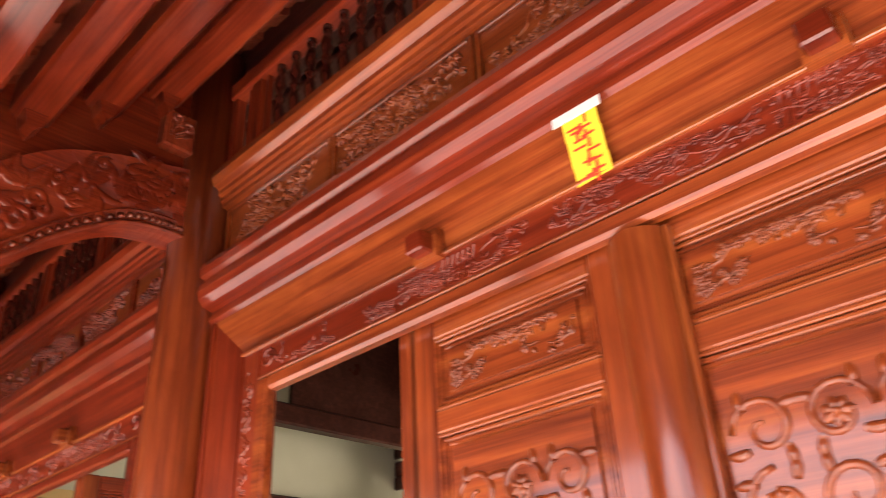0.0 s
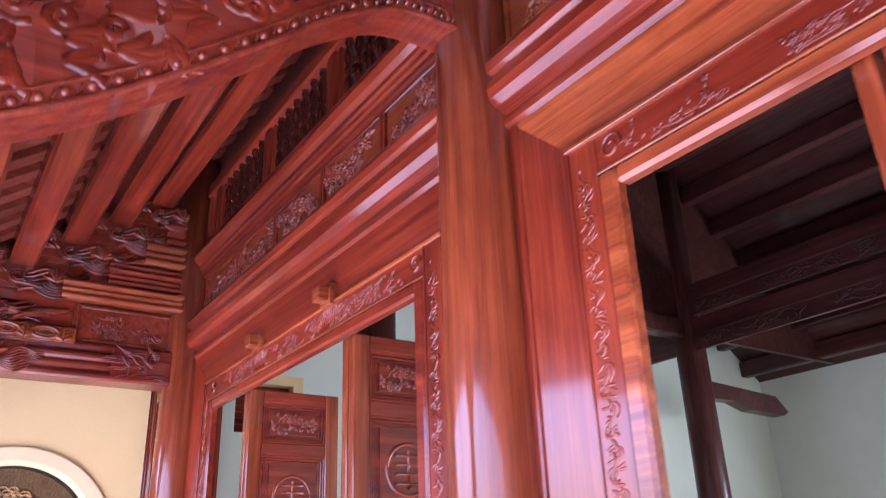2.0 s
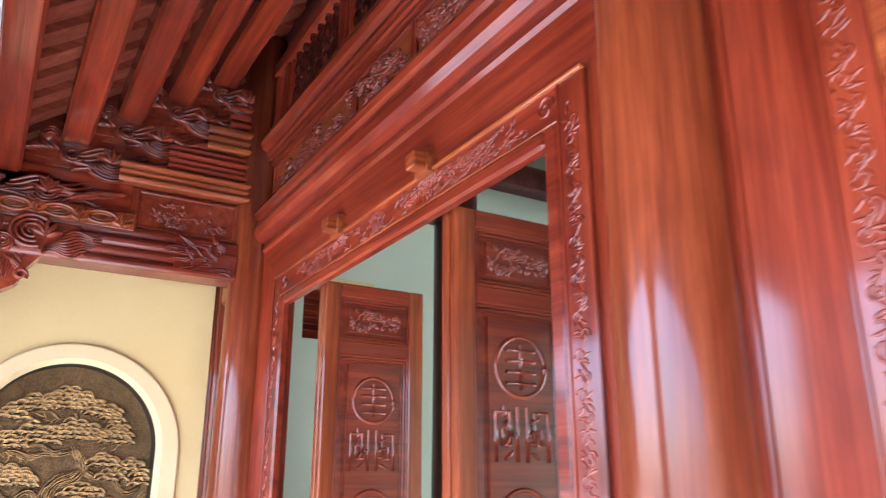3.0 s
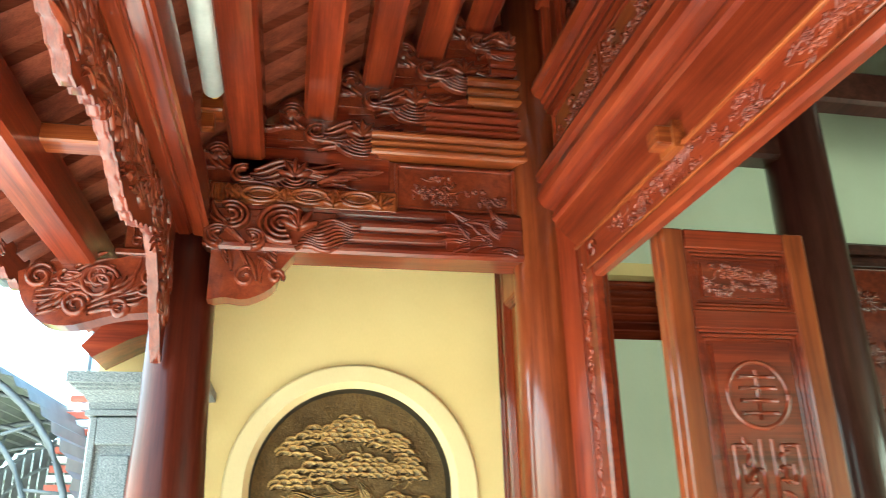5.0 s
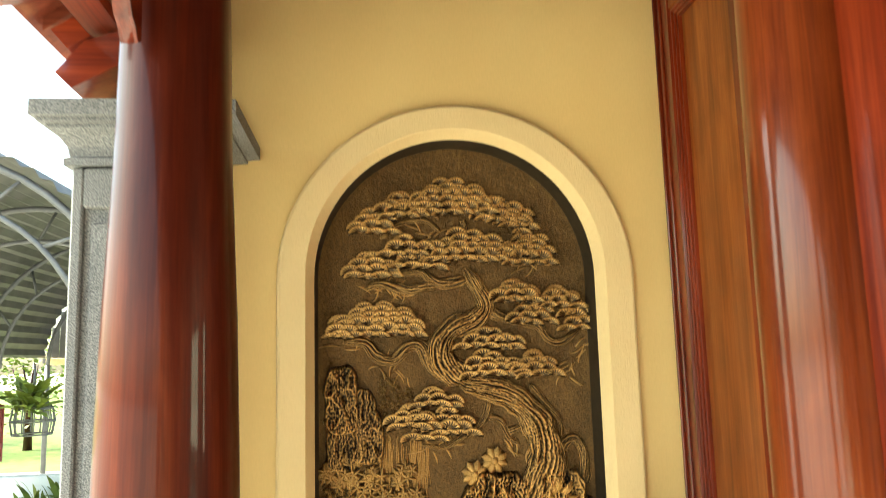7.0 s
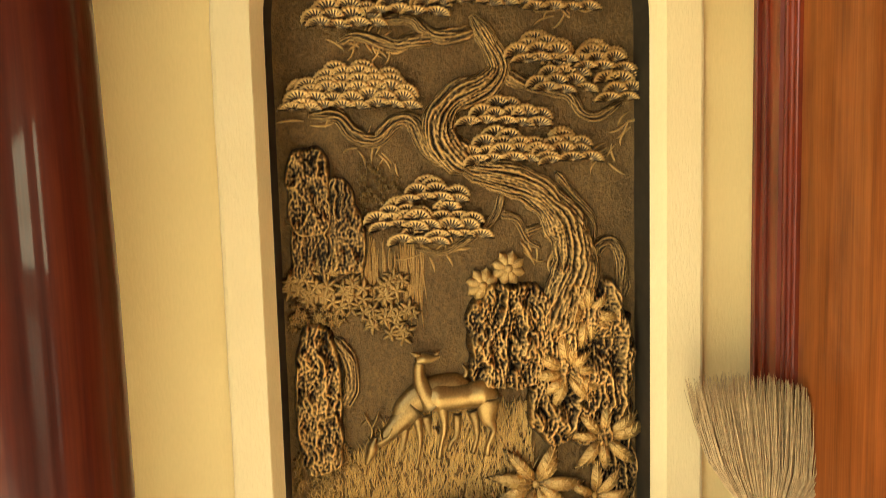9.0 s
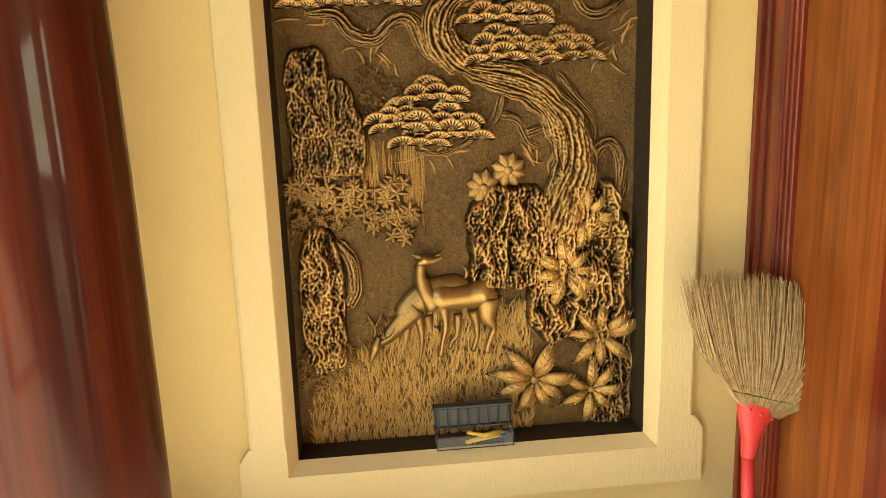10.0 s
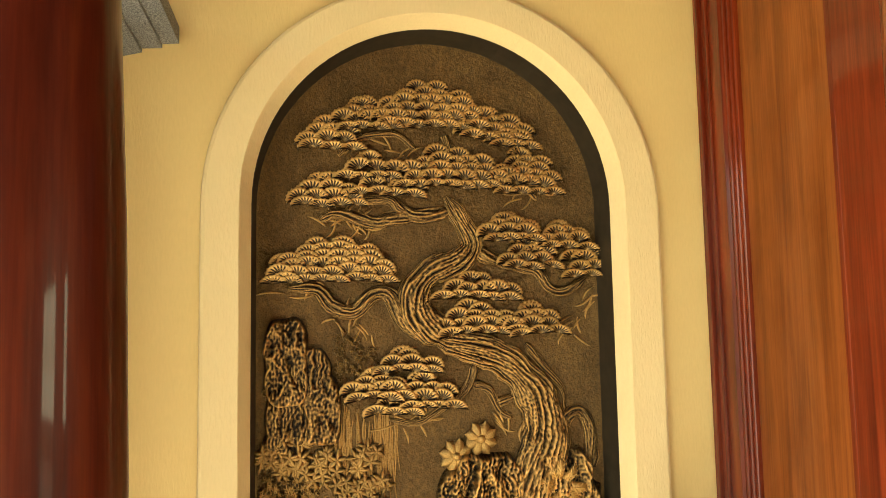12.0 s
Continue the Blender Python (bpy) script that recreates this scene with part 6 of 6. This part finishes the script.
for k in range(3):
    foliage(g, Vector((0.0, -0.55, 2.2 + 0.37 * k)), EY, EZ, EX, 2.1, 0.34, 190, 91 + k, 0.022, 0.014)
part("carving", g, carved, t, "carved leaves")
t = thing("inner_window", "small fixed window with a cream frame under the carved screen", "window", at=(END_X, 4.75, 0), kind="structure")
for y0, y1, z0, z1 in ((-0.58, -0.49, 0.95, 2.09), (0.49, 0.58, 0.95, 2.09), (-0.49, 0.49, 2.0, 2.09), (-0.49, 0.49, 0.95, 1.04)):
    part("window_frame", Geo().box(0.002, 0.07, y0, y1, z0, z1, 0.008), cream, t)
part("pane", Geo().box(0.004, 0.02, -0.49, 0.49, 1.04, 2.0, 0.001), steel, t, "dull grey pane")
for x in (COL_B,):
    for y0, y1, z in ((1.6, 3.05, 3.55), (3.05, 7.07, 3.95)):
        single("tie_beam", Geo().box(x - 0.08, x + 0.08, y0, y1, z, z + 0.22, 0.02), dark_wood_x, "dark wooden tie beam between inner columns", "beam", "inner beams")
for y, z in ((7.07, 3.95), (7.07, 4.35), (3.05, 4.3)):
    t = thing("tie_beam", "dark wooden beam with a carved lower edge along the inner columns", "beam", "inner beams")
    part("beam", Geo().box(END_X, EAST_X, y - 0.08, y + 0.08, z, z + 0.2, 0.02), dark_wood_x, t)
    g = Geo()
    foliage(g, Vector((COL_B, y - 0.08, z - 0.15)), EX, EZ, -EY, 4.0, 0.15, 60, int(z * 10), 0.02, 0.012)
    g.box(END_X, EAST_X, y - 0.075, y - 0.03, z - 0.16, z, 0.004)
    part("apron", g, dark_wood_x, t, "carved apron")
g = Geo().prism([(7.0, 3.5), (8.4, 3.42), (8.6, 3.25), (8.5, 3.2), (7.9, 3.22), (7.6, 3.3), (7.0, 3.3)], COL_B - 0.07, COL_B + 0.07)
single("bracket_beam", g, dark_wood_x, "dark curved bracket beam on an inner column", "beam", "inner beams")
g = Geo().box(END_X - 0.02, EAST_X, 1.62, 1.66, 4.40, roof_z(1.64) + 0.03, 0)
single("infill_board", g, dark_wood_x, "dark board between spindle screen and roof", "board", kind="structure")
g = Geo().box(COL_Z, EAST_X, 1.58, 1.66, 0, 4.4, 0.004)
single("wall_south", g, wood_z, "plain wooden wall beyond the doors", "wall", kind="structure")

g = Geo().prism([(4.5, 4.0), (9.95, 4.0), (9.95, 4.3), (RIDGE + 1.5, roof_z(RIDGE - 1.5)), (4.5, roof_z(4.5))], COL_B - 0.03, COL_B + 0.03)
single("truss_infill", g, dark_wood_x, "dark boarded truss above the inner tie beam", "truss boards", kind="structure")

# ---- outside, beyond the pier ----
lawn = plain("lawn", (0.17, 0.25, 0.05), 0.9, 0, 0.55, 5)
single("lawn", Geo().add([(-90, -60, -0.494), (-21.5, -60, -0.494), (-21.5, 30, -0.494), (-90, 30, -0.494)], [(0, 1, 2, 3)]), lawn, "bright green lawn beyond the shed", "lawn", kind="structure")
t = thing("carport", "open shed with a curved corrugated metal roof on steel arches", "shed", at=(-12, -4.0, -0.5))
R = 2.2
g = Geo()
nx, na = 60, 120
for i in range(nx + 1):
    for j in range(na + 1):
        a = math.pi * (0.03 + 0.94 * j / na)
        r = R + 0.025 * math.sin(2 * math.pi * j / 4)
        g.v.append((-9.0 * i / nx, r * math.cos(a), 2.1 + r * math.sin(a)))
for i in range(nx):
    for j in range(na):
        a = i * (na + 1) + j
        g.f.append((a, a + 1, a + na + 2, a + na + 1))
        g.s.append(False)
part("roof_sheet", g, sheet_metal, t, "grey corrugated sheets")
for x in (-0.15, -3.0, -6.0, -8.9):
    g = Geo().tube([(x, (R - 0.12) * math.cos(math.pi * i / 24), 2.1 + (R - 0.12) * math.sin(math.pi * i / 24)) for i in range(25)], 0.04, 8)
    g.tube([(x, (R - 0.5) * math.cos(math.pi * i / 24), 2.1 + (R - 0.55) * math.sin(math.pi * i / 24)) for i in range(25)], 0.03, 8)
    for i in range(2, 23, 3):
        a = math.pi * i / 24
        g.tube([(x, (R - 0.12) * math.cos(a), 2.1 + (R - 0.12) * math.sin(a)), (x, (R - 0.5) * math.cos(a + 0.1), 2.1 + (R - 0.55) * math.sin(a + 0.1))], 0.02, 6)
    part("arch_truss", g, steel, t, "bent steel tube arch")
    for s in (1, -1):
        part("post", Geo().tube([(x, s * (R - 0.12), 0), (x, s * (R - 0.12), 2.15)], 0.05, 10), steel, t)
g = Geo().box(-9.0, 0, R - 0.17, R - 0.07, 2.1, 2.2, 0.006)
part("eaves_beam", g, steel, t)
g = Geo().box(-9.2, -9.1, -R, R, 2.16, 2.30, 0.01)
part("cross_beam", g, cream, t, "pale painted cross beam")
g = Geo()
for k in range(28):
    y = -R + 2 * R * k / 27
    h = math.sqrt(max(0.01, R * R - y * y))
    g.box(-9.16, -9.13, y - 0.075, y + 0.075, 2.3, 2.1 + h, 0.004)
part("gable_sheet", g, sheet_metal, t, "upright ribbed end sheet")
t = thing("striped_roof", "red and white striped sheet roof of a neighbouring house", "roof", at=(-13.5, -1.0, 0))
white_sheet = plain("white_sheet", (0.8, 0.76, 0.72), 0.5, 0, 0.1)
red_sheet = plain("red_sheet", (0.55, 0.11, 0.06), 0.5, 0, 0.2)
for k in range(14):
    z = 2.0 + 0.12 * k
    part("stripe", Geo().box(-0.06 * k - 0.08, -0.06 * k, -1.6, 2.0, z, z + 0.085, 0.004), white_sheet if k % 2 else red_sheet, t)
part("wall", Geo().box(-1.2, -1.1, -1.6, 2.0, -0.5, 2.0, 0.01), white_wall_paint, t)
single("garden_wall", Geo().box(-15.2, -15, -9, -2.2, -0.5, 0.25, 0.02), white_wall_paint, "low whitewashed garden wall", "garden wall", kind="structure")


def cage(kind, x, y, z, size):
    t = thing("bird_cage", "round wire bird cage hanging from the shed beam" if kind else "red square slatted bird cage hanging under the shed", "bird cage", "bird cages", at=(x, y, z))
    m = steel if kind else cage_red
    if kind:
        prof = [(0.5, 0.0), (0.56, 0.35), (0.5, 0.7), (0.3, 0.95), (0.08, 1.05)]
        for i in range(14):
            a = 2 * math.pi * i / 14
            part("wire", Geo().tube([(size * r * math.cos(a), size * r * math.sin(a), size * h) for r, h in prof], 0.008, 5), m, t)
        for r, h in prof[:4]:
            part("hoop", Geo().tube([(size * r * math.cos(2 * math.pi * i / 20), size * r * math.sin(2 * math.pi * i / 20), size * h) for i in range(21)], 0.010, 5), m, t)
    else:
        for i in range(10):
            for s in (-0.5, 0.5):
                q = size * (i / 9 - 0.5)
                part("slat", Geo().box(q - 0.014, q + 0.014, s * size - 0.01, s * size + 0.01, 0.0, size * 1.2, 0.003), m, t)
                part("slat", Geo().box(s * size - 0.01, s * size + 0.01, q - 0.014, q + 0.014, 0.0, size * 1.2, 0.003), m, t)
        for z0 in (0, 0.12, size * 1.15):
            part("band", Geo().box(-0.53 * size, 0.53 * size, -0.53 * size, 0.53 * size, z0, z0 + 0.05, 0.006), m, t)
        part("roof", Geo().prism([(-0.55 * size, size * 1.2), (0.55 * size, size * 1.2), (0.2 * size, size * 1.5), (-0.2 * size, size * 1.5)], -0.5 * size, 0.5 * size, 0), m, t)
    part("hook", Geo().tube([(0, 0, size), (0, 0, 1.62 - z)], 0.01, 5), steel, t)
    return t


cage(True, -12.6, -2.95, 0.95, 0.36)
cage(False, -12.2, -3.36, 0.72, 0.42)


def plant(x, y, z, size, n, seed, label, blade_w=0.1):
    """A clump of arching leaves."""
    rng = random.Random(seed)
    t = thing("plant", label, "plant", "plants", at=(x, y, z))
    g = Geo()
    for k in range(n):
        a, e, ln = rng.uniform(0, 6.28), rng.uniform(0.3, 1.3), size * rng.uniform(0.5, 1.0)
        d = Vector((math.cos(a) * math.cos(e), math.sin(a) * math.cos(e), math.sin(e)))
        o = Vector((rng.uniform(-0.3, 0.3) * size, rng.uniform(-0.3, 0.3) * size, rng.uniform(0, 0.4) * size))
        pts = [o + d * (ln * i / 5) - Vector((0, 0, 0.35 * ln * (i / 5) ** 2)) for i in range(6)]
        up = Vector((rng.uniform(-0.4, 0.4), rng.uniform(-0.4, 0.4), 1)).normalized()
        g.ribbon(pts, up, [ln * blade_w * math.sin(math.pi * (0.1 + 0.85 * i / 5)) for i in range(6)], 0.004, 2)
    tagged(part("leaves", g, leaf_green, t), kind="stuff")
    part("stem", Geo().tube([(0, 0, -0.02), (0, 0, 0.4 * size)], [0.02 * size + 0.005, 0.006], 6), leaf_green, t)
    return t


plant(-12.4, -2.9, 1.15, 0.42, 90, 1, "trailing green plant hanging from the shed beam", 0.2)
for i, (x, y, s) in enumerate(((-14.5, -3.0, 1.0), (-14.8, -3.6, 0.9), (-13.2, -3.35, 0.9), (-16, -3.1, 0.9))):
    plant(x, y, -0.5, s, 120, 30 + i, "spiky green garden plant growing by the wall", 0.09)
rng = random.Random(14)
for i in range(9):
    x, y, h = rng.uniform(-30, -24), -13 + 1.5 * i, rng.uniform(2.6, 4.0)
    t = thing("tree", "bushy bright green tree behind the garden wall", "tree", "garden trees", at=(x, y, -0.5))
    part("trunk", Geo().tube([(0, 0, 0), (0.1, 0.05, h * 0.3), (0.0, 0.1, h * 0.65)], [0.12, 0.09, 0.03], 8), dark_wood_z, t)
    for k in range(4):
        a = k * 1.6
        part("limb", Geo().tube([(0.05, 0.05, h * 0.3), (0.5 * math.cos(a), 0.5 * math.sin(a), h * 0.6)], [0.05, 0.015], 6), dark_wood_z, t)
    g = Geo()
    for k in range(900):
        p = Vector((rng.gauss(0, 0.5), rng.gauss(0, 0.5), rng.gauss(0, 0.45)))
        p = Vector((p.x * 1.5, p.y * 1.5, h * 0.55 + p.z * h * 0.4))
        if p.z < 0.3:
            continue
        a, b = rng.uniform(0, 6.28), rng.uniform(-0.8, 0.8)
        u = Vector((math.cos(a), math.sin(a), b)).normalized() * rng.uniform(0.09, 0.17)
        w = u.cross(Vector((rng.uniform(-1, 1), rng.uniform(-1, 1), 1))).normalized() * 0.06
        g.add([p, p + 0.5 * u + w, p + u, p + 0.5 * u - w], [(0, 1, 2, 3)])
    tagged(part("crown", g, leaf_green, t, "dense small leaves"), kind="stuff")
single("utility_pole", Geo().tube([(-15.5, -2.75, -0.5), (-15.5, -2.75, 5.2)], [0.07, 0.05], 10), steel, "thin grey utility pole behind the shed", "pole")
